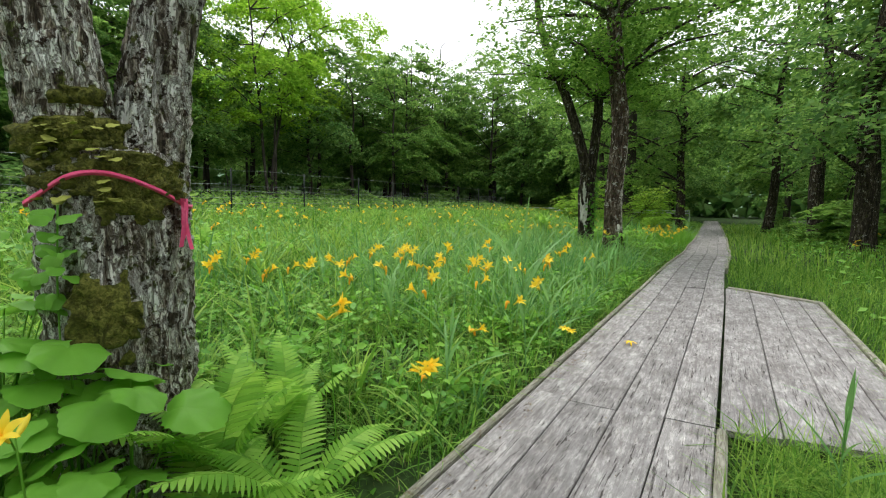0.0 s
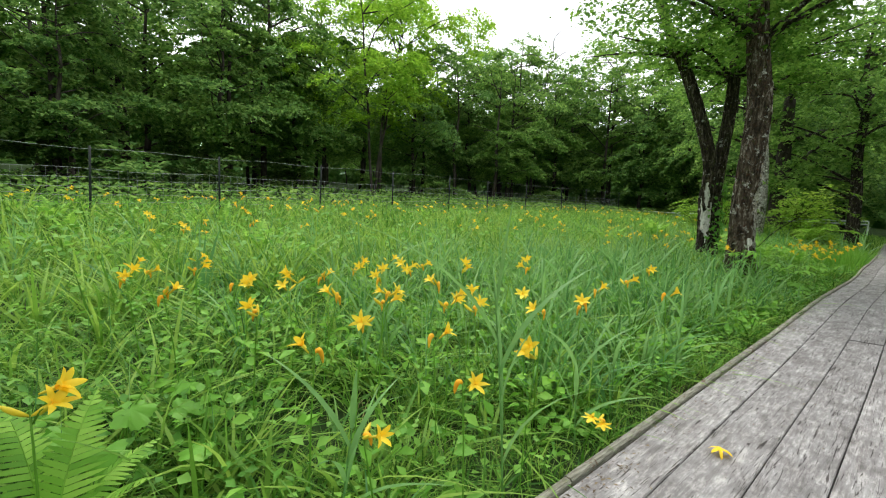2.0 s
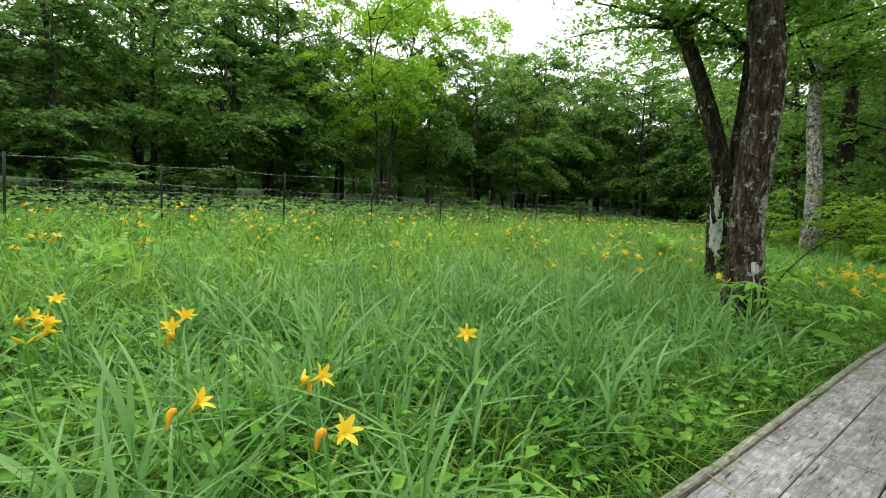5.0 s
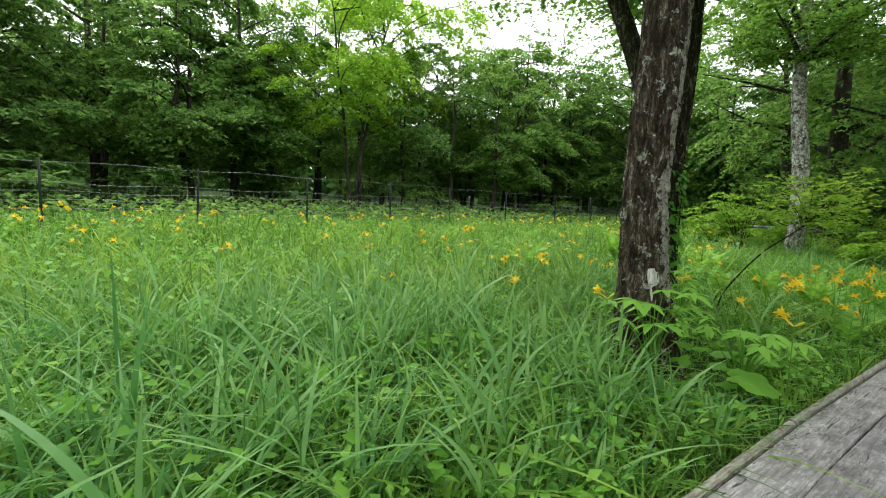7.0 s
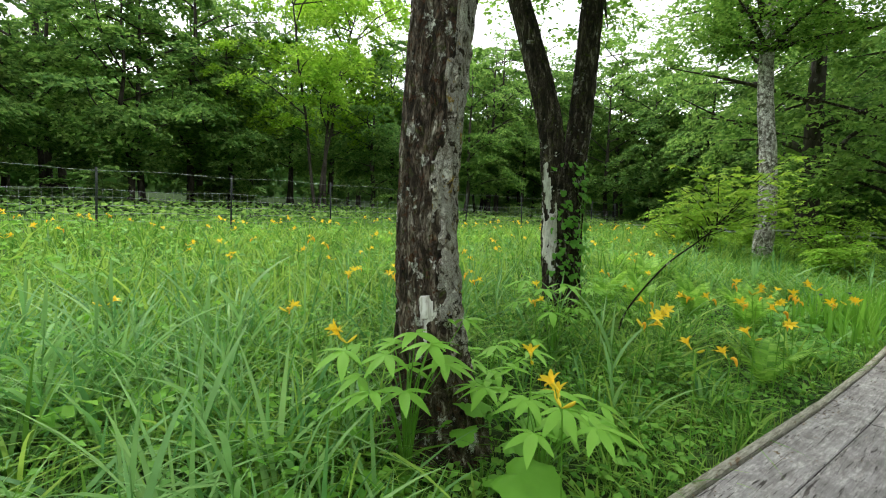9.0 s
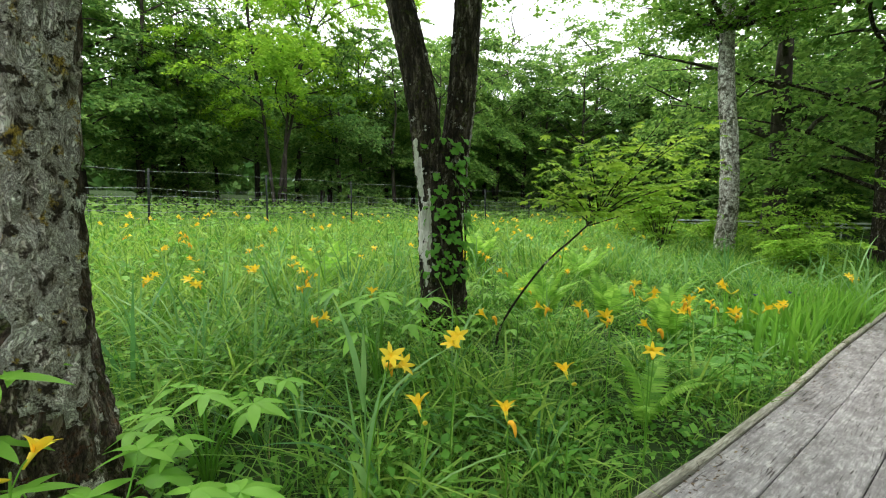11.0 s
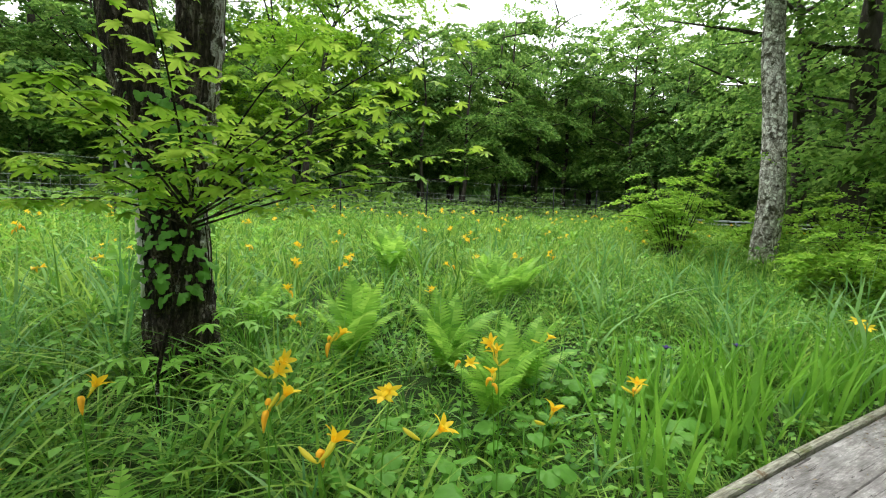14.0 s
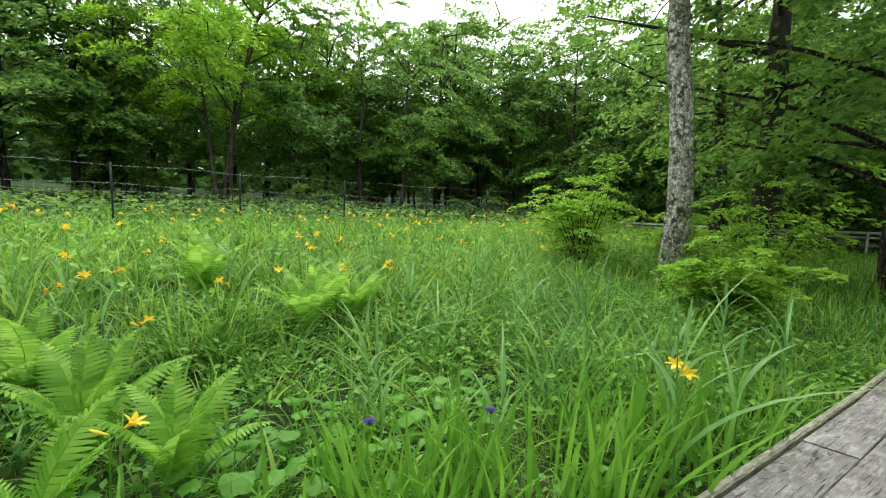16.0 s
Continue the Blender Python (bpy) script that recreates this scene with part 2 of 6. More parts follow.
def plank_material(name, tone=1.0):
    """Weathered softwood along y: soft blotches, long faint grain, dark drying cracks, worn pale ridges, dark specks."""
    m, n, l = nodes_of(name)
    tc, oi = n.new("ShaderNodeTexCoord"), n.new("ShaderNodeObjectInfo")
    shift = n.new("ShaderNodeVectorMath")
    shift.operation = "MULTIPLY_ADD"
    shift.inputs[1].default_value = (13.0, 29.0, 5.0)
    l.new(oi.outputs["Random"], shift.inputs[0])
    l.new(tc.outputs["Object"], shift.inputs[2])

    def tex(scale, stretch, detail=6, rough=0.6, distort=0.0):
        mp = n.new("ShaderNodeMapping")
        mp.inputs["Scale"].default_value = stretch
        l.new(shift.outputs["Vector"], mp.inputs["Vector"])
        t = n.new("ShaderNodeTexNoise")
        t.inputs["Scale"].default_value, t.inputs["Detail"].default_value = scale, detail
        t.inputs["Roughness"].default_value, t.inputs["Distortion"].default_value = rough, distort
        l.new(mp.outputs["Vector"], t.inputs["Vector"])
        return t.outputs["Fac"]

    def over(a, b, kind, fac):
        x = n.new("ShaderNodeMix")
        x.data_type, x.blend_type = "RGBA", kind
        x.inputs["Factor"].default_value = fac
        l.new(a, x.inputs["A"])
        l.new(b, x.inputs["B"])
        return x.outputs["Result"]

    blotch = ramp(n, [(0.34, tuple(c * tone for c in (0.20, 0.185, 0.178))), (0.50, tuple(c * tone for c in (0.31, 0.295, 0.288))), (0.66, tuple(c * tone for c in (0.43, 0.415, 0.405)))])
    l.new(tex(3.4, (1.6, 0.9, 1), 10, 0.72), blotch.inputs["Fac"])
    grain_fac = tex(64.0, (1.0, 0.060, 1.0), 8, 0.75, 0.4)
    grain = ramp(n, [(0.36, (0.62, 0.60, 0.59)), (0.50, (0.94, 0.94, 0.94)), (0.64, (1.22, 1.22, 1.22))])
    l.new(grain_fac, grain.inputs["Fac"])
    crack_fac = tex(46.0, (1.0, 0.055, 1.0), 4, 0.6, 1.6)
    crack = ramp(n, [(0.615, (1, 1, 1)), (0.64, (0.16, 0.14, 0.13))])
    l.new(crack_fac, crack.inputs["Fac"])
    speck = ramp(n, [(0.63, (1, 1, 1)), (0.655, (0.22, 0.20, 0.18))])
    l.new(tex(34.0, (1.0, 0.6, 1.0), 6, 0.8), speck.inputs["Fac"])
    flake = ramp(n, [(0.50, (0.90, 0.90, 0.91)), (0.57, (1.42, 1.41, 1.41))])
    l.new(tex(30.0, (1.0, 0.24, 1.0), 8, 0.85), flake.inputs["Fac"])
    col = over(blotch.outputs["Color"], grain.outputs["Color"], "MULTIPLY", 0.85)
    col = over(col, flake.outputs["Color"], "MULTIPLY", 1.0)
    col = over(col, crack.outputs["Color"], "MULTIPLY", 0.9)
    col = over(col, speck.outputs["Color"], "MULTIPLY", 0.9)
    v = n.new("ShaderNodeMath")
    v.operation = "MULTIPLY_ADD"
    v.inputs[1].default_value, v.inputs[2].default_value = 0.26, 0.87
    l.new(oi.outputs["Random"], v.inputs[0])
    hsv = n.new("ShaderNodeHueSaturation")
    l.new(v.outputs[0], hsv.inputs["Value"])
    l.new(col, hsv.inputs["Color"])
    p = n.new("ShaderNodeBsdfPrincipled")
    p.inputs["Roughness"].default_value, p.inputs["Specular IOR Level"].default_value = 0.82, 0.3
    l.new(hsv.outputs["Color"], p.inputs["Base Color"])
    b = n.new("ShaderNodeBump")
    b.inputs["Strength"].default_value, b.inputs["Distance"].default_value = 0.7, 0.01
    bh = n.new("ShaderNodeMath")
    bh.operation = "MULTIPLY"
    l.new(grain_fac, bh.inputs[0])
    l.new(crack.outputs["Color"], bh.inputs[1])
    l.new(bh.outputs[0], b.inputs["Height"])
    l.new(b.outputs["Normal"], p.inputs["Normal"])
    o = n.new("ShaderNodeOutputMaterial")
    l.new(p.outputs["BSDF"], o.inputs["Surface"])
    return m


WOOD = plank_material("weathered_plank", 0.88)
KERB = rough_material("mossy_kerb", [(0.34, (0.15, 0.14, 0.105)), (0.5, (0.29, 0.28, 0.225)), (0.66, (0.44, 0.43, 0.36))], 9.0, (8, 1.0, 8), 0.9, 0.7, 16,
                      [((0.14, 0.17, 0.06), (0.56, 0.68)), ((0.17, 0.12, 0.075), (0.60, 0.66))], 4.0)
SOIL = rough_material("meadow_soil", [(0.3, (0.012, 0.022, 0.006)), (0.5, (0.026, 0.055, 0.012)), (0.7, (0.055, 0.105, 0.022))], 3.0, (1, 1, 1), 1.0, 0.8, 14,
                      [((0.045, 0.034, 0.02), (0.58, 0.68))], 1.2)
STEEL = rough_material("dark_post", [(0.3, (0.010, 0.014, 0.012)), (0.6, (0.022, 0.03, 0.026)), (0.8, (0.05, 0.055, 0.05))], 20, (1, 1, 1), 0.6, 0.2, 40)
WIRE = rough_material("galvanised_wire", [(0.3, (0.17, 0.19, 0.19)), (0.7, (0.34, 0.37, 0.37))], 20, (1, 1, 1), 0.5, 0.1, 40, None, 2, 0.0, 0.5)
RAIL = rough_material("pale_rail", [(0.3, (0.42, 0.46, 0.48)), (0.7, (0.66, 0.70, 0.72))], 3, (1, 1, 1), 0.6, 0.1, 10)
RIBBON = rough_material("pink_tape", [(0.3, (0.62, 0.04, 0.13)), (0.55, (0.80, 0.09, 0.23)), (0.75, (0.90, 0.24, 0.38))], 14, (1, 1, 1), 0.5, 0.2, 40)
FUNGUS = rough_material("bracket_fungus", [(0.3, (0.26, 0.28, 0.05)), (0.7, (0.42, 0.44, 0.10))], 12, (1, 1, 1), 0.85, 0.3, 30)
# woodland green with the distance haze mixed into the colour
HILL = rough_material("hazy_wooded_hill", [(0.3, (0.06, 0.11, 0.07)), (0.5, (0.11, 0.18, 0.11)), (0.7, (0.19, 0.28, 0.17))], 0.12, (1, 1, 1), 1.0, 0.5, 0.6)

# ---- mesh tools ----


def build(name, verts, faces, mat, smooth=True):
    """A mesh from an (n, 3) array and a list of (m, k) arrays of corners."""
    verts = np.asarray(verts, dtype=np.float32)
    faces = [np.asarray(f, dtype=np.int32) for f in faces if len(f)]
    me = bpy.data.meshes.new(name)
    me.vertices.add(len(verts))
    me.vertices.foreach_set("co", verts.ravel())
    loops = np.concatenate([f.ravel() for f in faces])
    counts = np.concatenate([np.full(len(f), f.shape[1], dtype=np.int32) for f in faces])
    starts = np.concatenate([[0], np.cumsum(counts)[:-1]]).astype(np.int32)
    me.loops.add(len(loops))
    me.loops.foreach_set("vertex_index", loops)
    me.polygons.add(len(counts))
    me.polygons.foreach_set("loop_start", starts)
    me.polygons.foreach_set("loop_total", counts)
    me.polygons.foreach_set("use_smooth", np.full(len(counts), smooth))
    me.materials.append(mat)
    me.update()
    me.validate()
    return me


class Heap:
    """Collects pieces for one mesh."""

    def __init__(self):
        self.v, self.f, self.n = [], {}, 0

    def add(self, v, *faces):
        v = np.asarray(v, dtype=float).reshape(-1, 3)
        for f in faces:
            f = np.asarray(f, dtype=int)
            if len(f):
                self.f.setdefault(f.shape[1], []).append(f + self.n)
        self.v.append(v)
        self.n += len(v)
        return self

    def mesh(self, name, mat, smooth=True):
        return build(name, np.concatenate(self.v), [np.concatenate(f) for f in self.f.values()], mat, smooth)


def part(name, data, parent=None, label="", m=None):
    ob = new(name, data)
    if parent is not None:
        ob.parent = parent
    if m is not None:
        ob.matrix_basis = m
    return tagged(ob, label) if label else ob


def empty(name, x, y, z, turn=0.0):
    ob = new(name)
    ob.empty_display_size = 0.1
    ob.matrix_basis = pose(x, y, z, 0, 0, turn)
    return ob


def smoothstep(s):
    s = np.clip(s, 0, 1)
    return s * s * (3 - 2 * s)


def ground_z(x, y):
    """The meadow lies a hand below the boardwalk and climbs gently towards the fence and the woods."""
    x, y = np.asarray(x, dtype=float), np.asarray(y, dtype=float)
    u = np.maximum(0, -x - 1.3)
    z = -0.12 + 0.30 * smoothstep(u / 8) + 0.07 * np.clip(u - 8, 0, 60)
    z = z + 0.03 * np.sin(1.3 * x + 0.7 * y) * np.sin(0.9 * y - 0.4 * x) * smoothstep((np.abs(x + 0.5) - 1) / 2)
    return z + 0.02 * np.maximum(0, np.abs(x - 4) - 8) * (x > 4)


def path_shift(y):
    y = np.asarray(y, dtype=float)
    return np.interp(y, (0, 10, 14, 17.3, 19, 21, 25, 44, 60), (0.01, 0.0, -0.04, 0.03, 0.02, -0.05, -0.08, -0.68, -1.25))


def tube(path, radii, sides=8, bump=0.0, seed=0, ridges=0, close=True):
    """A tube along a path, with uneven, ridged skin."""
    path, radii = np.asarray(path, dtype=float), np.asarray(radii, dtype=float)
    n = len(path)
    tan = np.gradient(path, axis=0)
    tan /= np.linalg.norm(tan, axis=1)[:, None]
    ref = np.where(np.abs(tan[:, 2:3]) > 0.9, [[1.0, 0, 0]], [[0, 0, 1.0]])
    a = np.cross(tan, ref)
    a /= np.linalg.norm(a, axis=1)[:, None]
    b = np.cross(tan, a)
    ang = np.arange(sides) / sides * 2 * np.pi
    r = radii[:, None] * np.ones(sides)
    if bump:
        rng = np.random.default_rng(seed)
        k = np.arange(n)[:, None] / max(1, n - 1)
        for o in range(4):
            r = r * (1 + bump / (1 + 0.5 * o) * np.sin((o + 2) * ang + rng.uniform(0, 6) + (3 + 4 * o) * k * rng.uniform(0.5, 1.5)))
        if ridges:
            wob = rng.uniform(-1, 1, (n, sides))
            r = r * (1 + 0.035 * np.sin(ridges * ang + 2.2 * np.sin(9 * k) + 3 * k) + 0.045 * wob)
    v = path[:, None, :] + r[:, :, None] * (np.cos(ang)[None, :, None] * a[:, None, :] + np.sin(ang)[None, :, None] * b[:, None, :])
    i = np.arange(n - 1)[:, None] * sides
    j = np.arange(sides)[None, :]
    q = np.stack([i + j, i + (j + 1) % sides, i + sides + (j + 1) % sides, i + sides + j], -1).reshape(-1, 4)
    v = v.reshape(-1, 3)
    if not close:
        return v, q
    v = np.concatenate([v, path[-1:]])
    top = (n - 1) * sides
    cap = np.stack([top + j[0], top + (j[0] + 1) % sides, np.full(sides, n * sides)], -1)
    return v, q, cap


def curve_points(pts, n):
    """A smooth line through a few points."""
    pts = np.asarray(pts, dtype=float)
    k = np.linspace(0, len(pts) - 1, n)
    out = []
    p = np.concatenate([[2 * pts[0] - pts[1]], pts, [2 * pts[-1] - pts[-2]]])
    for t in k:
        i = min(int(t), len(pts) - 2)
        u = t - i
        a, b, c, d = p[i], p[i + 1], p[i + 2], p[i + 3]
        out.append(0.5 * (2 * b + (c - a) * u + (2 * a - 5 * b + 4 * c - d) * u * u + (3 * b - a - 3 * c + d) * u ** 3))
    return np.array(out)


def blades(base, h, w, az, lean, bend, seg=3, rng=None, droop=0.5):
    """Many blades at once: strips that rise, lean and arch over, each ending in a point."""
    n = len(base)
    t = np.linspace(0, 1, seg + 1)[None, :]
    h, w, az, lean, bend = (np.asarray(q, dtype=float).reshape(-1, 1) * np.ones((n, 1)) for q in (h, w, az, lean, bend))
    out = h * (lean * t + bend * t ** 2)
    up = h * (t - droop * bend * t ** 2.2)
    d = np.concatenate([np.cos(az), np.sin(az)], 1)
    mid = np.zeros((n, seg + 1, 3))
    mid[:, :, :2] = base[:, None, :2] + out[:, :, None] * d[:, None, :]
    mid[:, :, 2] = base[:, None, 2] + up
    turn = az + np.pi / 2 + (rng.uniform(-0.7, 0.7, (n, 1)) if rng is not None else 0)
    side = np.concatenate([np.cos(turn), np.sin(turn), np.zeros((n, 1))], 1)
    wide = w * 0.5 * np.minimum(1, 0.55 + 1.6 * t) * (1 - t ** 2.2)
    l = mid[:, :-1] - wide[:, :-1, None] * side[:, None, :]
    r = mid[:, :-1] + wide[:, :-1, None] * side[:, None, :]
    per = 2 * seg + 1
    v = np.empty((n, per, 3))
    v[:, 0:2 * seg:2], v[:, 1:2 * seg:2], v[:, -1] = l, r, mid[:, -1]
    o = (np.arange(n) * per)[:, None]
    quads = np.concatenate([o + np.array([[2 * k, 2 * k + 1, 2 * k + 3, 2 * k + 2]]) for k in range(seg - 1)]) if seg > 1 else np.zeros((0, 4), int)
    tris = o + np.array([[2 * seg - 2, 2 * seg - 1, 2 * seg]])
    return v.reshape(-1, 3), quads, tris


def leaves(centre, normal, size, rng, slim=0.55, fold=0.15):
    """Many small folded leaves: rhombs with a crease, around the given normals."""
    n = len(centre)
    normal = normal / np.linalg.norm(normal, axis=1)[:, None]
    a = np.cross(normal, rng.normal(size=(n, 3)))
    a /= np.linalg.norm(a, axis=1)[:, None]
    b = np.cross(normal, a)
    s = np.asarray(size, dtype=float).reshape(-1, 1) * np.ones((n, 1))
    v = np.empty((n, 4, 3))
    v[:, 0] = centre - a * s * 0.5
    v[:, 1] = centre + b * s * slim * 0.5 + normal * s * fold
    v[:, 2] = centre + a * s * 0.5 - normal * s * fold * 0.6
    v[:, 3] = centre - b * s * slim * 0.5 + normal * s * fold
    o = (np.arange(n) * 4)[:, None]
    return v.reshape(-1, 3), np.concatenate([o + np.array([[0, 1, 2]]), o + np.array([[0, 2, 3]])])


def plates(centres, normals, radius, count, size, rng, tilt=0.38, thick=0.07, droop=0.24):
    """Foliage in thin drooping layers, each a ragged disc square to its normal: positions, normals, sizes of leaves."""
    n = len(centres)
    nm = np.asarray(normals, dtype=float)
    nm = nm / np.linalg.norm(nm, axis=1)[:, None]
    a = np.cross(nm, rng.normal(size=(n, 3)))
    a /= np.linalg.norm(a, axis=1)[:, None]
    b = np.cross(nm, a)
    c, nn, a, b = (np.repeat(q, count, axis=0) for q in (np.asarray(centres, dtype=float), nm, a, b))
    rad = np.repeat(np.asarray(radius, dtype=float) * np.ones(n), count)
    k = len(c)
    ang, lobe = rng.uniform(0, 2 * np.pi, k), np.repeat(rng.uniform(0, 6.28, n), count)
    r = np.sqrt(rng.uniform(0, 1, k)) * (0.70 + 0.30 * np.sin(3 * ang + lobe) + 0.22 * np.sin(5 * ang + 2 * lobe))
    r = np.abs(r)
    off = a * (np.cos(ang) * r * rad)[:, None] + b * (np.sin(ang) * r * rad * 0.75)[:, None] + nn * (rng.normal(0, thick, k) * rad)[:, None]
    off[:, 2] -= droop * rad * r ** 2
    return c + off, nn + rng.normal(0, tilt, (k, 3)), size * rng.uniform(0.55, 1.35, k)

# ---- ground, hills ----
gx = np.concatenate([[-900, -400, -200, -120, -90], np.arange(-70, 30.1, 1.0), [45, 70, 120, 250, 500, 900]])
gy = np.concatenate([[-900, -400, -200, -100, -60], np.arange(-40, 80.1, 1.25), [100, 140, 220, 400, 900]])
GX, GY = np.meshgrid(gx, gy)
gv = np.stack([GX, GY, ground_z(GX, GY)], -1).reshape(-1, 3)
gi = np.arange(len(gy) - 1)[:, None] * len(gx) + np.arange(len(gx) - 1)[None, :]
gq = np.stack([gi, gi + 1, gi + 1 + len(gx), gi + len(gx)], -1).reshape(-1, 4)
tagged(new("ground", build("ground", gv, [gq], SOIL)), "damp dark meadow soil under thick green growth", "ground", kind="structure")

rng = np.random.default_rng(5)
ha = np.linspace(0, 2 * np.pi, 97)[:-1]
rings = []
for k, (r, z) in enumerate(((150, -4), (190, 9), (240, 21), (300, 27))):
    wob = 1 + 0.10 * np.sin(3 * ha + k) + 0.06 * np.sin(7 * ha + 2 * k)
    rings.append(np.stack([np.cos(ha) * r, np.sin(ha) * r, np.full(96, z) * wob], 1))
hv = np.concatenate(rings)
hi, hj = np.arange(3)[:, None] * 96, np.arange(96)[None, :]
hq = np.stack([hi + hj, hi + (hj + 1) % 96, hi + 96 + (hj + 1) % 96, hi + 96 + hj], -1).reshape(-1, 4)
tagged(new("backdrop", build("backdrop", hv, [hq], HILL)), "low wooded hills far behind the trees", "hills", kind="structure")

# ---- boardwalk ----
walkway = tagged(empty("boardwalk", 0, 0, 0), "weathered grey plank boardwalk with low timber kerbs", "boardwalk", kind="structure")


def plank_mesh(name, x0, x1, y0, y1, top, thick, mat, seed, skew0=0.0, skew1=0.0, soft=0.006):
    """A plank along y with worn, rounded upper edges, slightly bowed; its ends may be cut askew."""
    rg = np.random.default_rng(seed)
    n = 6
    v = []
    for k in range(n):
        u = k / (n - 1)
        dx = rg.uniform(-0.002, 0.002)
        dz = rg.uniform(-0.003, 0.003)
        sh = path_shift(y0 + u * (y1 - y0))
        for x, z in ((x0, top - thick), (x0, top - soft), (x0 + soft, top), ((x0 + x1) / 2, top - 0.0015), (x1 - soft, top), (x1, top - soft), (x1, top - thick)):
            e = (x - x0) / (x1 - x0)
            y = y0 + skew0 * e + u * (y1 + skew1 * e - y0 - skew0 * e)
            v.append((x + dx + sh, y, z + dz))
    q = [(k * 7 + j, k * 7 + j + 1, k * 7 + 8 + j, k * 7 + 7 + j) for k in range(n - 1) for j in range(6)]
    h = Heap().add(v, q, [(0, 6, 5, 4, 3, 2, 1)[::1]], [tuple((n - 1) * 7 + j for j in range(7))])
    return h.mesh(name, mat, False)


# cuts of the four plank rows of the way (x from, x to, ends along y)
ROWS_OF_PLANKS = [(-1.095, -0.815, (-3.0, 1.2, 5.47, 11.25, 18.66, 23.9, 29.6, 35.2, 41, 47, 53, 59)),
                  (-0.808, -0.497, (-3.0, 1.2, 5.44, 11.05, 17.20, 23.2, 29.0, 35.2, 41, 47, 53, 59)),
                  (-0.490, -0.205, (-3.0, 1.2, 5.50, 11.10, 17.25, 23.2, 29.0, 35.2, 41, 47, 53, 59)),
                  (-0.198, 0.088, (-3.0, 1.2, 5.56, 11.20, 17.30, 23.2, 29.0, 35.2, 41, 47, 53, 59))]
for r, (x0, x1, ends) in enumerate(ROWS_OF_PLANKS):
    for k, (a, b) in enumerate(zip(ends, ends[1:])):
        part("plank", plank_mesh("plank", x0, x1, a + 0.004, b - 0.004, 0.002 * ((r * 7 + k * 3) % 4), 0.045, WOOD, 10 * r + k, 0.04, 0.04), walkway)
# side platform
for k, (x0, x1) in enumerate(((0.110, 0.440), (0.447, 0.735), (0.742, 1.030), (1.037, 1.255))):
    part("plank", plank_mesh("plank", x0, x1, 5.62 + 0.28 * (x0 - 0.15), 11.36 - 0.58 * (x0 - 0.15), 0.001 * k, 0.045, WOOD, 90 + k, 0.08, -0.17), walkway)
# kerbs
for k, (a, b) in enumerate(((-3, 1.9), (1.9, 6.1), (6.1, 10.2), (10.2, 14.1), (14.1, 17.3), (17.3, 21.2), (21.2, 25.3), (25.3, 29.4), (29.4, 34), (34, 39), (39, 45), (45, 52), (52, 59))):
    part("kerb", plank_mesh("kerb", -1.156, -1.104, a + 0.004, b - 0.004, 0.030 - 0.006 * (k % 2), 0.13, KERB, 200 + k, soft=0.012), walkway, "mossy grey timber kerb")
    if b <= 5.7 or a > 11:
        part("kerb", plank_mesh("kerb", 0.092, 0.150, a + 0.004, b - 0.004, 0.042, 0.13, KERB, 230 + k, soft=0.012), walkway, "mossy grey timber kerb")
part("kerb", plank_mesh("kerb", 0.092, 0.150, 1.91, 5.52, 0.045, 0.13, KERB, 261, soft=0.012), walkway, "mossy grey timber kerb")
part("kerb", plank_mesh("kerb", 1.262, 1.318, 5.95, 10.72, 0.035, 0.12, KERB, 262, soft=0.012), walkway, "mossy grey timber kerb")
end = plank_mesh("kerb", -0.03, 0.03, 0, 1.34, 0.035, 0.12, KERB, 263, soft=0.012)
part("kerb", end, walkway, "mossy grey timber kerb", pose(0.14, 11.42, 0, 0, 0, -119))
# joists below, seen in the gaps
for k, x in enumerate((-0.95, -0.45, 0.0)):
    part("joist", plank_mesh("joist", x - 0.05, x + 0.05, -3, 59, -0.047, 0.11, KERB, 300 + k), walkway)

# ---- forest ----


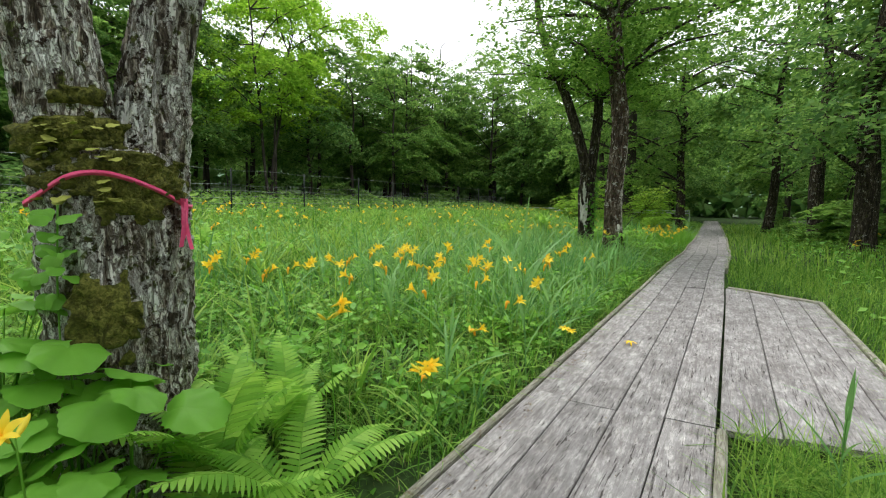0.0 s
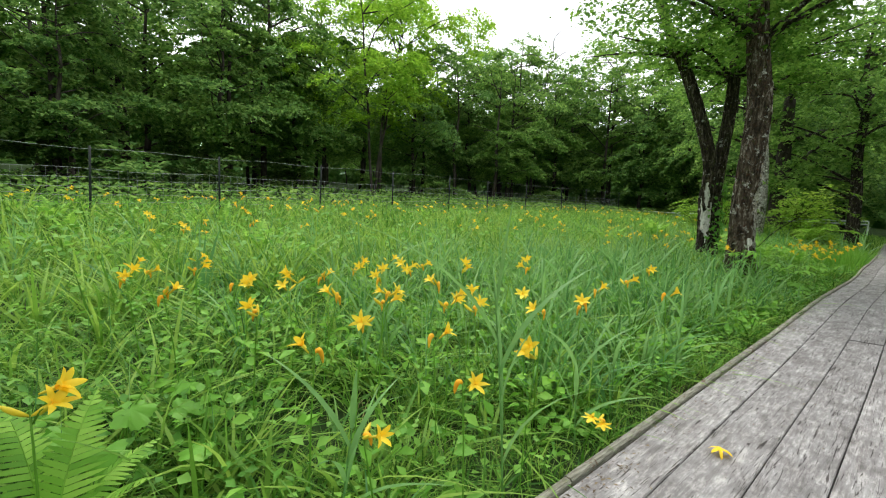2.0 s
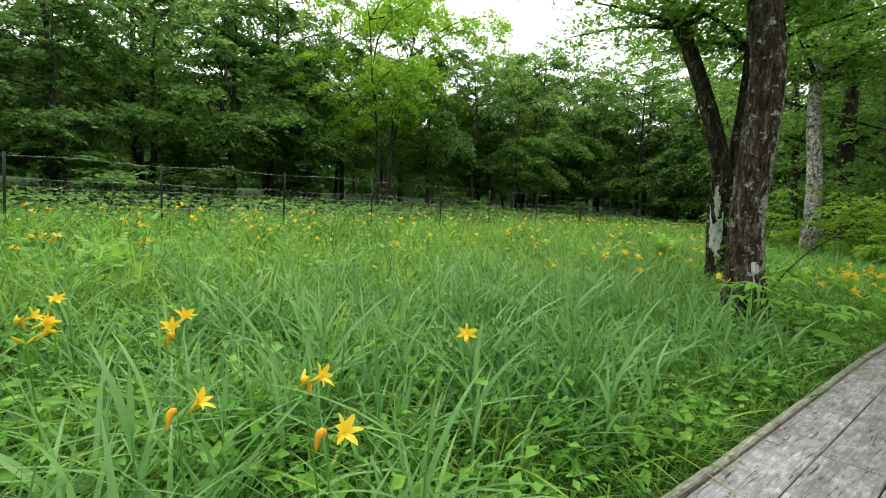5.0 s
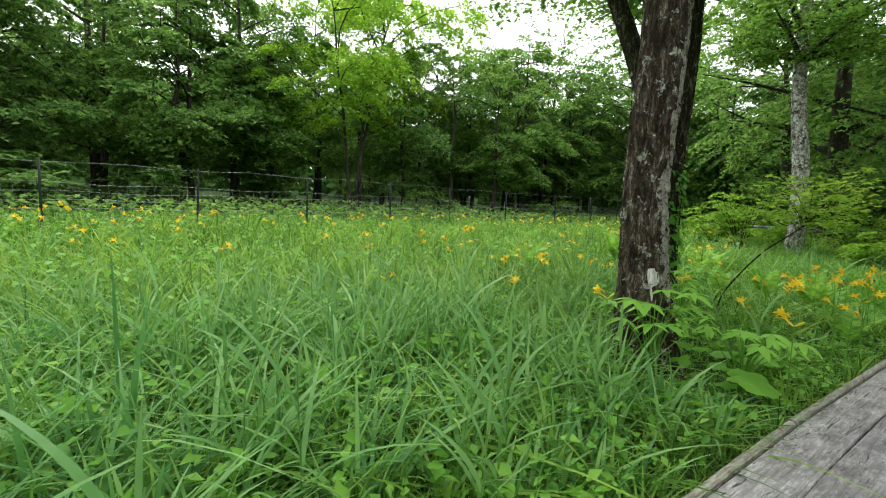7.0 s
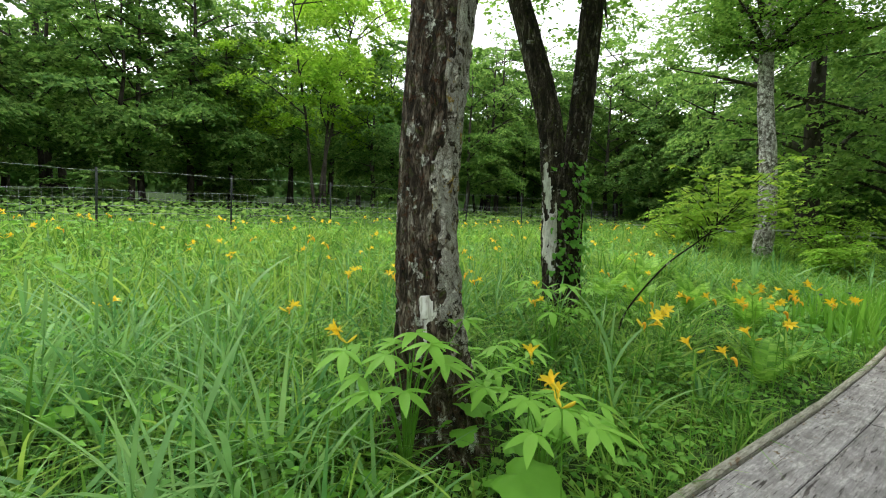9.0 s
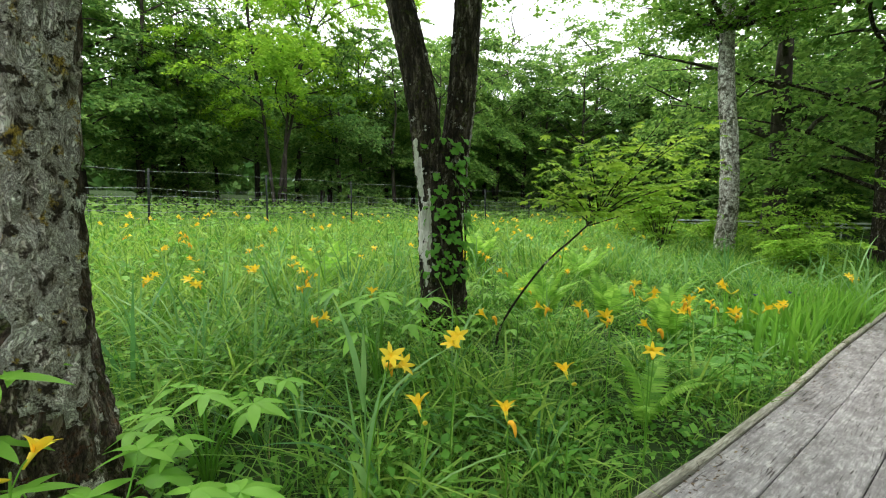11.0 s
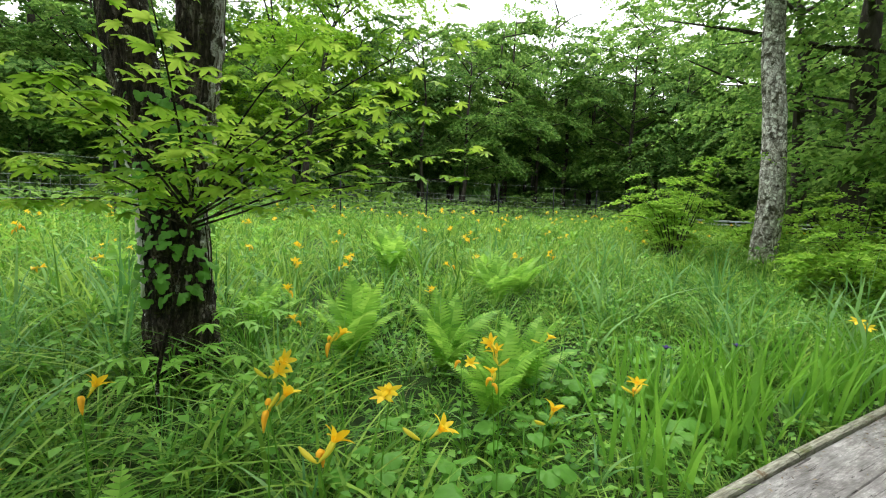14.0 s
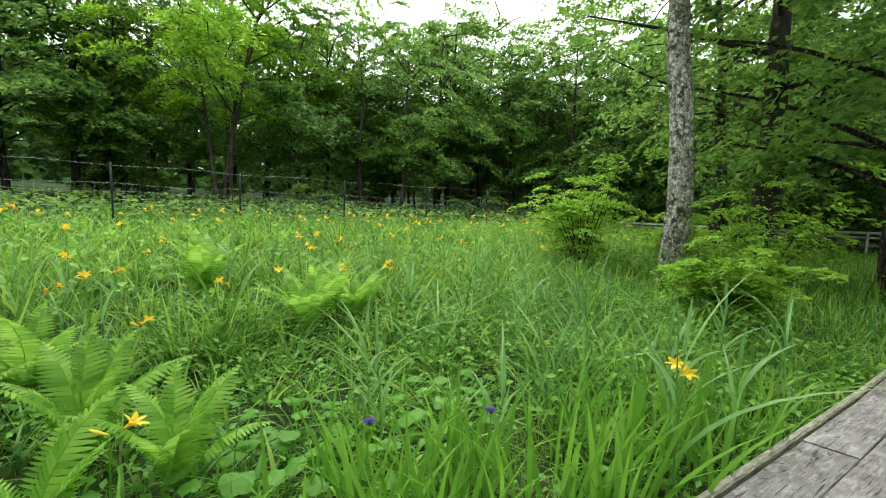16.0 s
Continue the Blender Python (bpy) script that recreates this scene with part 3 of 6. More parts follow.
def limb_tree(name, height, radius, rng, low=0.35, spread=0.32, limbs=11, clumps=46, leaf=0.34, per=56, mat=CANOPY, bark=BARK_FAR, stems=1, lean=0.4, flat=0.2, top=1.0):
    """A tree: one or more tapered stems with limbs, and a crown of ragged sprays carried by the limbs."""
    root = empty(name, 0, 0, 0)
    wood = Heap()
    tips = []
    for s in range(stems):
        a0 = rng.uniform(0, 6.28)
        ln = lean * (1 if stems == 1 else 2.2)
        h = height * rng.uniform(0.82, 1.0) * top
        pts = [(0.25 * s * math.cos(a0), 0.25 * s * math.sin(a0), -0.3)]
        for k in range(1, 6):
            u = k / 5
            pts.append((math.cos(a0) * ln * u ** 1.3 * h * 0.10 + rng.normal(0, 0.12), math.sin(a0) * ln * u ** 1.3 * h * 0.10 + rng.normal(0, 0.12), h * u * 0.95))
        line = curve_points(pts, 16)
        rr = radius / stems ** 0.4 * np.interp(np.linspace(0, 1, 16), [0, 0.06, 0.5, 1], [1.35, 1.0, 0.62, 0.10])
        wood.add(*tube(line, rr, 7, 0.05, int(rng.integers(1e6))))
        for k in range(limbs // stems):
            u = low * 0.8 + (0.98 - low * 0.8) * (k + rng.uniform(0, 1)) / (limbs // stems)
            p0 = line[min(15, int(u * 15))]
            az = rng.uniform(0, 6.28)
            reach = spread * height * (1.05 - 0.55 * abs(u - 0.45)) * rng.uniform(0.6, 1.05)
            rise = reach * rng.uniform(0.15, 0.55)
            p1 = p0 + np.array([math.cos(az) * reach * 0.5, math.sin(az) * reach * 0.5, rise * 0.7])
            p2 = p0 + np.array([math.cos(az + 0.2) * reach, math.sin(az + 0.2) * reach, rise])
            ln2 = curve_points([p0, p1, p2], 6)
            wood.add(*tube(ln2, np.linspace(radius * 0.28, 0.02, 6), 5))
            tips += [(p0 + p1) / 2, p1, (p1 + p2) / 2, p2, p2]
        tips.append(line[-1])
    tips = np.array(tips)
    pick = tips[np.arange(clumps) % len(tips)] + rng.normal(0, 1, (clumps, 3)) * np.array([0.045, 0.045, 0.03]) * height
    pick[:, 2] = np.clip(pick[:, 2], low * height * 0.75, height * 1.0)
    out = np.stack([pick[:, 0], pick[:, 1], 0 * pick[:, 0]], 1)
    out /= np.linalg.norm(out, axis=1)[:, None] + 0.5
    nm = np.array([0, 0, 1.0]) + 0.55 * out + rng.normal(0, 0.16, (clumps, 3))
    c, nm, sz = plates(pick, nm, height * rng.uniform(0.060, 0.120, clumps), per, leaf, rng, 0.42, flat * 0.4)
    v, f = leaves(c, nm, sz, rng, 0.62)
    part("trunk", wood.mesh("trunk", bark), root)
    part("crown", build("crown", v, [f], mat), root)
    return root


def forest_kind(k):
    rg = np.random.default_rng(40 + k)
    if k in (0, 1):
        return limb_tree("broadleaf_tree", 17, 0.22, rg, 0.22, 0.29, 13, 96, 0.27, 110, CANOPY, flat=0.15)
    if k in (2, 3):
        return limb_tree("broadleaf_tree", 14, 0.17, rg, 0.19, 0.33, 16, 104, 0.26, 110, CANOPY_DARK, flat=0.11)
    if k == 4:
        return limb_tree("broadleaf_tree", 19, 0.28, rg, 0.26, 0.27, 12, 96, 0.28, 110, CANOPY, flat=0.15)
    if k == 5:
        return limb_tree("slender_tree", 11, 0.10, rg, 0.10, 0.28, 12, 54, 0.24, 80, CANOPY, stems=2, flat=0.12)
    if k == 6:
        return limb_tree("slender_tree", 13, 0.12, rg, 0.3, 0.26, 10, 46, 0.26, 76, CANOPY_PALE, flat=0.14)
    return limb_tree("broadleaf_tree", 15, 0.19, rg, 0.20, 0.34, 15, 104, 0.26, 110, CANOPY, flat=0.11)


LABELS = ["tall broadleaf forest tree with layered green foliage", "tall broadleaf forest tree with layered green foliage",
          "shady forest tree with dark low horizontal sprays", "shady forest tree with dark low horizontal sprays",
          "tall straight forest tree with a high green crown", "slender two-stemmed young tree in the wood",
          "slender tree with pale open foliage", "broad forest tree with low green boughs"]
kinds = [tagged(forest_kind(k), LABELS[k], "tree", "trees of the wood") for k in range(8)]
taken = [(-32, 23.5), (-31, 32.5), (-6, 30.7), (-6.6, 37.3), (-8.6, 39), (-2.4, 33.5), (3.8, 22.1), (3.4, 28.3), (1.9, 34), (-45, 7.6), (-30.7, 43.4)]
spots = []
rng = np.random.default_rng(11)


def sow(n, x0, x1, y0, y1, gap, choice):
    for _ in range(n * 14):
        if n == 0:
            return
        x, y = rng.uniform(x0, x1), rng.uniform(y0, y1)
        if abs(x - path_shift(y) + 0.5) < 2.2 or any((x - a) ** 2 + (y - b) ** 2 < gap * gap for a, b in taken):
            continue
        taken.append((x, y))
        spots.append((x, y, int(rng.choice(choice)), rng.uniform(0.90, 1.18), rng.uniform(0, 360)))
        n -= 1


sow(13, -36, -29, -24, 16, 3.6, [1, 2, 3, 7, 2, 5])
sow(11, -36, -27, 29, 62, 3.6, [1, 2, 3, 7, 7, 5])
sow(26, -48, -36, -34, 66, 3.8, [0, 1, 2, 3, 4, 7, 3])
sow(9, -66, -48, -40, 80, 5.0, [0, 4, 7, 3])
sow(17, -25, -4, 47.5, 76, 3.4, [0, 1, 2, 3, 7])
sow(12, 2.6, 12, 24, 62, 3.4, [1, 2, 3, 5, 7])
sow(8, 12, 34, 8, 66, 4.5, [0, 2, 3, 4, 7])
sow(4, 10, 30, -26, 8, 6.0, [0, 1, 4, 7])
sow(4, -22, 9, -38, -16, 6.0, [0, 1, 4, 7])
spots += [(-34, 42, 0, 1.0, 10), (-29, 48.5, 7, 1.12, 80), (-25, 51, 1, 1.2, 150), (-21, 53, 4, 1.1, 200), (-23.5, 47.5, 7, 1.12, 20), (-28, 44.5, 2, 1.2, 250), (-30, 39.5, 1, 1.08, 70), (-37, 38, 7, 1.2, 300), (-17, 52, 7, 1.15, 40), (-31, 3.5, 3, 1.2, 20), (-33, 12.5, 7, 1.15, 100), (-32, -8, 2, 1.25, 200), (-33.5, 17.5, 2, 1.1, 60), (-32, 27.8, 3, 1.05, 130), (-33, 36, 2, 1.1, 10), (-40, 27, 4, 1.0, 10), (-41, 19, 0, 1.0, 75), (-12, 49, 3, 1.2, 0), (-8, 46, 2, 1.15, 50)]
used = set()
for x, y, k, s, turn in spots:
    m = pose(x, y, float(ground_z(x, y)), 0, 0, turn)
    if k not in used:
        used.add(k)
        kinds[k].matrix_basis = m
        ob = kinds[k]
    else:
        ob = copy_thing(kinds[k], m)
    ob.scale = (s, s, s * float(rng.uniform(0.92, 1.08)))
for k, ob in enumerate(kinds):
    if k not in used:
        ob.matrix_basis = pose(-50 - 3 * k, 40, float(ground_z(-50, 40)))


def stand(ob, x, y, label, turn=0.0, scale=1.0, group=""):
    ob.matrix_basis = pose(x, y, float(ground_z(x, y)), 0, 0, turn)
    ob.scale = (scale, scale, scale)
    return tagged(ob, label, "tree", group)


stand(limb_tree("broadleaf_tree", 19.5, 0.20, np.random.default_rng(71), 0.42, 0.42, 27, 190, 0.25, 170, CANOPY_BRIGHT, BARK_FAR, stems=3, lean=0.9, flat=0.16), -30.5, 22.8, "bright yellow-green spreading tree with several slim stems")
stand(limb_tree("slender_tree", 17, 0.17, np.random.default_rng(72), 0.4, 0.24, 10, 34, 0.28, 50, CANOPY_PALE), -31.2, 32.5, "slim tree with thin pale green foliage")
stand(limb_tree("slender_tree", 20, 0.22, np.random.default_rng(73), 0.35, 0.26, 16, 48, 0.32, 60, CANOPY_PALE, lean=0.8, stems=2), -30.7, 43.4, "tall open tree with bare twiggy limbs and pale leaves")
stand(limb_tree("shade_tree", 19, 0.42, np.random.default_rng(74), 0.16, 0.42, 24, 120, 0.26, 110, CANOPY_DARK, flat=0.08), -40, 7.0, "dark old tree with flat horizontal boughs")
stand(limb_tree("shade_tree", 17, 0.36, np.random.default_rng(75), 0.17, 0.44, 22, 120, 0.26, 110, CANOPY, flat=0.08), -34, -3.5, "broad tree with low flat green boughs")
stand(limb_tree("shade_tree", 18, 0.46, np.random.default_rng(76), 0.20, 0.34, 20, 120, 0.24, 90, CANOPY, BARK_FAR, flat=0.12), -6.6, 37.4, "thick dark-trunked tree with low layered boughs")
stand(limb_tree("shade_tree", 15, 0.30, np.random.default_rng(77), 0.2, 0.34, 16, 60, 0.24, 80, CANOPY), -9.2, 39.5, "dark-trunked tree among low green boughs")
for k, (x, y, h, r) in enumerate(((3.8, 22.1, 17, 0.34), (3.4, 28.3, 18, 0.32), (1.9, 34, 16, 0.26), (-2.6, 33.5, 15, 0.28), (7.5, 20.5, 16, 0.3))):
    stand(limb_tree("broadleaf_tree", h, r, np.random.default_rng(80 + k), 0.28, 0.28, 16, 84, 0.22, 90, CANOPY if k % 2 else CANOPY_DARK, BARK), x, y, "dark-barked tree beside the boardwalk, leafy from low down")

# undergrowth under the trees


def bush(name, rng, height, width, leaf, count, mat, stems=6, loose=1.0):
    root = empty(name, 0, 0, 0)
    wood = Heap()
    cs = []
    for k in range(stems):
        az = rng.uniform(0, 6.28)
        rr = width * 0.5 * rng.uniform(0.2, 1.0)
        p = curve_points([(0, 0, -0.05), (math.cos(az) * rr * 0.4, math.sin(az) * rr * 0.4, height * 0.4), (math.cos(az) * rr, math.sin(az) * rr, height * rng.uniform(0.45, 1.0))], 7)
        wood.add(*tube(p, np.linspace(0.006, 0.002, 7) * height, 5))
        for q in (2, 3, 4, 5, 6):
            cs.append(p[q] + rng.normal(0, 0.10, 3) * [width, width, height])
    cs = [c for c in cs if c[2] > 0.12 * height]
    cs = np.array(cs)
    c, nm, sz = plates(cs, np.stack([0.25 * cs[:, 0], 0.25 * cs[:, 1], np.ones(len(cs))], 1) + rng.normal(0, 0.12, (len(cs), 3)), width * loose * rng.uniform(0.16, 0.30, len(cs)), count, leaf, rng, 0.28, 0.04, 0.15)
    v, f = leaves(c, nm, sz, rng, 0.5)
    part("stem", wood.mesh("stem", BARK_FAR), root)
    part("foliage", build("foliage", v, [f], mat), root)
    return root


bushes = [tagged(bush("bush", np.random.default_rng(95 + k), 2.2, 3.2, 0.24, 46, mt), lb, "bush", "undergrowth of the wood")
          for k, (mt, lb) in enumerate(((CANOPY_DARK, "dark green bush under the trees"), (CANOPY, "green bush at the edge of the wood"), (CANOPY, "green leafy undergrowth bush")))]
for k in range(58):
    x, y = (rng.uniform(-42, -23), rng.uniform(-22, 56)) if k < 40 else (rng.uniform(-22, -5), rng.uniform(48, 56)) if k < 48 else (rng.uniform(2.5, 14), rng.uniform(18, 44))
    m = pose(x, y, float(ground_z(x, y)), 0, 0, rng.uniform(0, 360))
    if k < 3:
        bushes[k].matrix_basis, ob = m, bushes[k]
    else:
        ob = copy_thing(bushes[k % 3], m)
    s = rng.uniform(0.6, 1.5)
    ob.scale = (s, s, s * rng.uniform(0.7, 1.1))
for x, y, h, w, k in ((-7.0, 28.6, 3.0, 3.0, 3), (-4.2, 31.2, 2.2, 3.8, 4), (-6.9, 32.4, 1.8, 2.6, 6), (-2.9, 27.0, 1.2, 1.8, 8), (-8.3, 29.8, 2.2, 2.8, 9)):
    ob = bush("bush", np.random.default_rng(k), h, w, 0.12, 52, BUSH, 15, 0.85)
    ob.matrix_basis = pose(x, y, float(ground_z(x, y)))
    tagged(ob, "bright green layered bush beside the pale trunk", "bush")

# far woods that close the gaps; their pale leaf colour carries open-sky brightness
rng = np.random.default_rng(33)
n = 60000
ang = rng.uniform(0, 2 * np.pi, n)
rad = rng.uniform(66, 84, n)
fc = np.stack([np.cos(ang) * rad - 8, np.sin(ang) * rad + 16, 0 * ang], 1)
hgt = 19 - 8 * np.exp(-((ang - 2.25) / 0.25) ** 2) + 2.5 * np.sin(9 * ang) + 2 * np.sin(23 * ang + 1)
fc[:, 2] = 0.3 + np.maximum(0, -fc[:, 0] - 10) * 0.06 + hgt * rng.uniform(0, 1, n) ** 1.05
v, f = leaves(fc, rng.normal(0, 1, (n, 3)), rng.uniform(1.3, 2.6, n), rng, 0.7)
tagged(new("far_woods", build("far_woods", v, [f], CANOPY_PALE)), "dense green woods in the distance", "woods", kind="stuff")

# ---- near trees ----


def stem(name, pts, radii, rings, sides, mat, parent, seed, ridges=13, label=""):
    k = np.linspace(0, 1, rings)
    line = curve_points(pts, rings)
    rr = np.interp(k, np.linspace(0, 1, len(radii)), radii)
    v, q, cap = tube(line, rr, sides, 0.035, seed, ridges)
    ob = part(name, Heap().add(v, q, cap).mesh(name, mat), parent, label)
    return ob, v[:-1].reshape(rings, sides, 3), line


def skin_patch(name, grid, line, k0, k1, a0, a1, lift, mat, parent, seed, label=""):
    """A thin uneven layer (moss, bare wood, lichen) lying on part of a stem's skin."""
    rg = np.random.default_rng(seed)
    n, s = grid.shape[:2]
    quads, vs, idx = [], [], {}

    def vert(i, j, e):
        key = (i, j % s)
        if key not in idx:
            p = grid[i, j % s]
            d = p - line[i]
            d = d / np.linalg.norm(d)
            idx[key] = len(vs)
            vs.append(p + d * (lift * rg.uniform(0.3, 1.7) * e - 0.012 * (1 - e)))
        return idx[key]

    ci, cj, ri, rj = (k0 + k1) / 2, (a0 + a1) / 2, (k1 - k0) / 2, (a1 - a0) / 2
    cells = set()
    for i in range(max(0, k0 - 3), min(n - 1, k1 + 3)):
        for j in range(a0 - 3, a1 + 3):
            d = ((i - ci) / ri) ** 2 + ((j - cj) / rj) ** 2
            if d + 0.9 * noise.noise((i * 0.33 + seed * 7, j * 0.30, seed)) + rg.uniform(-0.12, 0.12) < 0.85:
                cells.add((i, j))
    for i, j in sorted(cells):
        c4 = []
        for di, dj in ((0, 0), (0, 1), (1, 1), (1, 0)):
            inside = all((i + di - p, j + dj - q) in cells for p in (0, 1) for q in (0, 1))
            c4.append(vert(i + di, j + dj, 1.0 if inside else 0.0))
        quads.append(c4)
    return part(name, build(name, vs, [np.array(quads)], mat), parent, label)


def crown_on(parent, limbs, rng, leaf, per, mat, radius, twig=0.035, name="crown", extra=2):
    """Limbs given by their points, each carrying sprays of leaves."""
    cs = []
    for pts in limbs:
        line = curve_points(pts, 12)
        part("limb", Heap().add(*tube(line, np.linspace(twig * 2.0, twig * 0.35, 12), 7, 0.05, 3)).mesh("limb", BARK), parent)
        for k in range(3, 12):
            for _ in range(extra):
                cs.append(line[k] + rng.normal(0, 0.45, 3) * radius * np.array([1, 1, 0.5]))
    cs = np.array(cs)
    c, nm, sz = plates(cs, np.array([0, 0, 1.0]) + rng.normal(0, 0.15, (len(cs), 3)), radius * rng.uniform(0.5, 1.1, len(cs)), per, leaf, rng, 0.35, 0.06, 0.2)
    v, f = leaves(c, nm, sz, rng, 0.6)
    return part(name, build(name, v, [f], mat), parent)


def fan_limbs(origin, n, rng, reach, rise, start=0.0, arc=6.28):
    o = np.array(origin, dtype=float)
    out = []
    for k in range(n):
        az = start + arc * (k + rng.uniform(0, 0.8)) / n
        r, up = reach * rng.uniform(0.6, 1.1), rise * rng.uniform(0.2, 1.0)
        d = np.array([math.cos(az), math.sin(az), 0])
        out.append([o, o + d * r * 0.45 + [0, 0, up * 0.7], o + d * r + [0, 0, up]])
    return out


# the old tree with two stems and a pink tape
rng = np.random.default_rng(101)
old = empty("old_tree", -2.49, 3.31, float(ground_z(-2.49, 3.31)))
tagged(old, "old two-stemmed tree, mossy and lichened, tied with pink tape", "tree")
trunk, grid, line = stem("trunk", [(0, 0, -0.2), (0, 0, 0.2), (0.0, 0.0, 0.7), (0.0, 0.0, 1.3), (0.0, 0.0, 1.75)], [0.36, 0.325, 0.30, 0.295, 0.305, 0.27], 80, 72, BARK_OLD, old, 4, 17)
s1, g1, l1 = stem("left_stem", [(-0.02, -0.10, 1.45), (-0.02, -0.15, 1.9), (-0.02, -0.21, 2.4), (-0.10, -0.35, 3.6), (-0.2, -0.6, 6.0)], [0.21, 0.185, 0.17, 0.16, 0.14, 0.11], 90, 48, BARK_OLD, old, 5, 13)
s2, g2, l2 = stem("right_stem", [(0.03, 0.10, 1.45), (0.06, 0.16, 1.9), (0.10, 0.23, 2.4), (0.2, 0.5, 3.6), (0.3, 0.9, 6.0)], [0.21, 0.175, 0.155, 0.145, 0.13, 0.10], 90, 48, BARK_OLD, old, 6, 13)
for gr, ln, a, b, c, d, sd in ((grid, line, 62, 79, 44, 62, 2), (grid, line, 40, 56, 40, 54, 3), (g1, l1, 9, 15, 24, 44, 4), (g1, l1, 15, 21, 26, 46, 5), (g2, l2, 2, 12, 22, 34, 6), (g2, l2, 10, 20, 22, 30, 7), (g1, l1, 23, 29, 28, 42, 8), (g1, l1, 4, 12, 22, 46, 9), (g1, l1, 12, 22, 20, 48, 10), (g2, l2, 0, 16, 20, 36, 11), (grid, line, 66, 79, 40, 66, 13)):
    skin_patch("moss", gr, ln, a, b, c, d, 0.030, MOSS, old, sd, "brown-green moss cushion")
for gr, ln, a, b, c, d, sd in ((grid, line, 30, 56, 57, 62, 41), (grid, line, 54, 79, 59, 64, 42), (g2, l2, 6, 32, 36, 40, 43), (g2, l2, 20, 44, 31, 35, 44), (g1, l1, 10, 24, 37, 41, 45), (grid, line, 46, 64, 38, 42, 46), (g1, l1, 24, 42, 33, 37, 47), (g2, l2, 2, 12, 40, 43, 48)):
    skin_patch("pale_lichen", gr, ln, a, b, c, d, 0.006, LICHEN, old, sd, "whitish lichen and peeling bark")
crown_on(old, fan_limbs((-0.2, -0.6, 5.9), 6, rng, 3.6, 2.4) + fan_limbs((0.3, 0.9, 5.9), 6, rng, 3.6, 2.4), rng, 0.12, 34, CANOPY_NEAR, 1.1)

# the single lichened trunk
rng = np.random.default_rng(102)
grey_tree = tagged(empty("lichened_tree", -2.50, 14.42, float(ground_z(-2.50, 14.42))), "dark furrowed tree trunk spotted with pale lichen", "tree")
trunk, grid, line = stem("trunk", [(0, 0, -0.2), (0.02, 0.0, 0.25), (-0.01, -0.05, 1.0), (-0.03, -0.05, 1.9), (0.04, 0.03, 3.6), (-0.10, 0.0, 5.0), (-0.3, -0.1, 7.5), (-0.4, 0.1, 10.5)], [0.50, 0.30, 0.215, 0.20, 0.21, 0.19, 0.15, 0.06], 170, 64, BARK_PLATE, grey_tree, 7, 16)
east = int(np.argmax((grid[40] - line[40]) @ np.array([1.0, 0.60, 0.0])))
skin_patch("lichen_crust", grid, line, 30, 110, east - 10, east + 12, 0.010, CRUST, grey_tree, 77, "pale blocky bark plates crusted with grey and yellow lichen")
skin_patch("bare_wood", grid, line, 40, 52, 38, 44, 0.010, BARE, grey_tree, 12, "pale bare wood on the lower trunk")
crown_on(grey_tree, fan_limbs((-0.08, 0.02, 4.9), 5, rng, 3.0, 1.2, 0.3) + fan_limbs((-0.2, 0.0, 6.4), 7, rng, 3.6, 1.6) + fan_limbs((-0.35, 0, 8.2), 7, rng, 3.4, 2.2), rng, 0.12, 44, CANOPY_NEAR, 1.0, 0.035)

# the forked tree with climbing leaves
rng = np.random.default_rng(103)
fork = tagged(empty("forked_tree", -4.15, 17.72, float(ground_z(-4.15, 17.72))), "forked tree, dark bark, pale bare strip, climbing vine leaves", "tree")
trunk, grid, line = stem("trunk", [(0, 0.02, -0.2), (0, 0.02, 0.5), (-0.01, -0.02, 1.2), (-0.02, -0.02, 1.9), (-0.02, 0, 2.3)], [0.34, 0.27, 0.25, 0.25, 0.27, 0.24], 80, 56, BARK, fork, 8, 14)
s1, g1, l1 = stem("left_stem", [(-0.03, -0.11, 1.55), (-0.03, -0.20, 2.2), (-0.06, -0.34, 3.1), (-0.6, -0.55, 5.0), (-1.6, -0.7, 7.6), (-2.0, -0.8, 10.5)], [0.17, 0.175, 0.17, 0.15, 0.12, 0.05], 120, 44, BARK, fork, 9, 12)
s2, g2, l2 = stem("right_stem", [(0.0, 0.10, 1.55), (0.03, 0.14, 2.2), (0.08, 0.22, 3.1), (0.2, 0.25, 5.0), (0.1, 0.4, 7.6), (0.2, 0.5, 11)], [0.17, 0.17, 0.165, 0.15, 0.12, 0.05], 120, 44, BARK, fork, 10, 12)
south = int(np.argmax((grid[40] - line[40]) @ np.array([0.05, -1.0, 0.0])))
high = int(np.argmax((g1[20] - l1[20]) @ np.array([0.05, -1.0, 0.0])))
skin_patch("bare_wood", grid, line, 30, 79, south - 4, south + 4, 0.014, BARE, fork, 33, "pale bare strip of wood")
north = int(np.argmax((grid[40] - line[40]) @ np.array([0.35, 1.0, 0.0])))
north_high = int(np.argmax((g2[30] - l2[30]) @ np.array([0.35, 1.0, 0.0])))
skin_patch("pale_lichen", grid, line, 26, 79, north - 6, north + 7, 0.010, LICHEN, fork, 35, "whitish lichen and peeling bark")
skin_patch("pale_lichen", g2, l2, 2, 62, north_high - 5, north_high + 5, 0.010, LICHEN, fork, 36, "whitish lichen and peeling bark")
skin_patch("bare_wood", g1, l1, 2, 30, high - 3, high + 4, 0.012, BARE, fork, 34, "pale bare strip of wood")
skin_patch("bare_wood", grid, line, 22, 66, 25, 33, 0.014, BARE, fork, 31, "pale bare strip of wood")
skin_patch("bare_wood", grid, line, 38, 78, 47, 54, 0.014, BARE, fork, 32, "pale bare strip of wood")
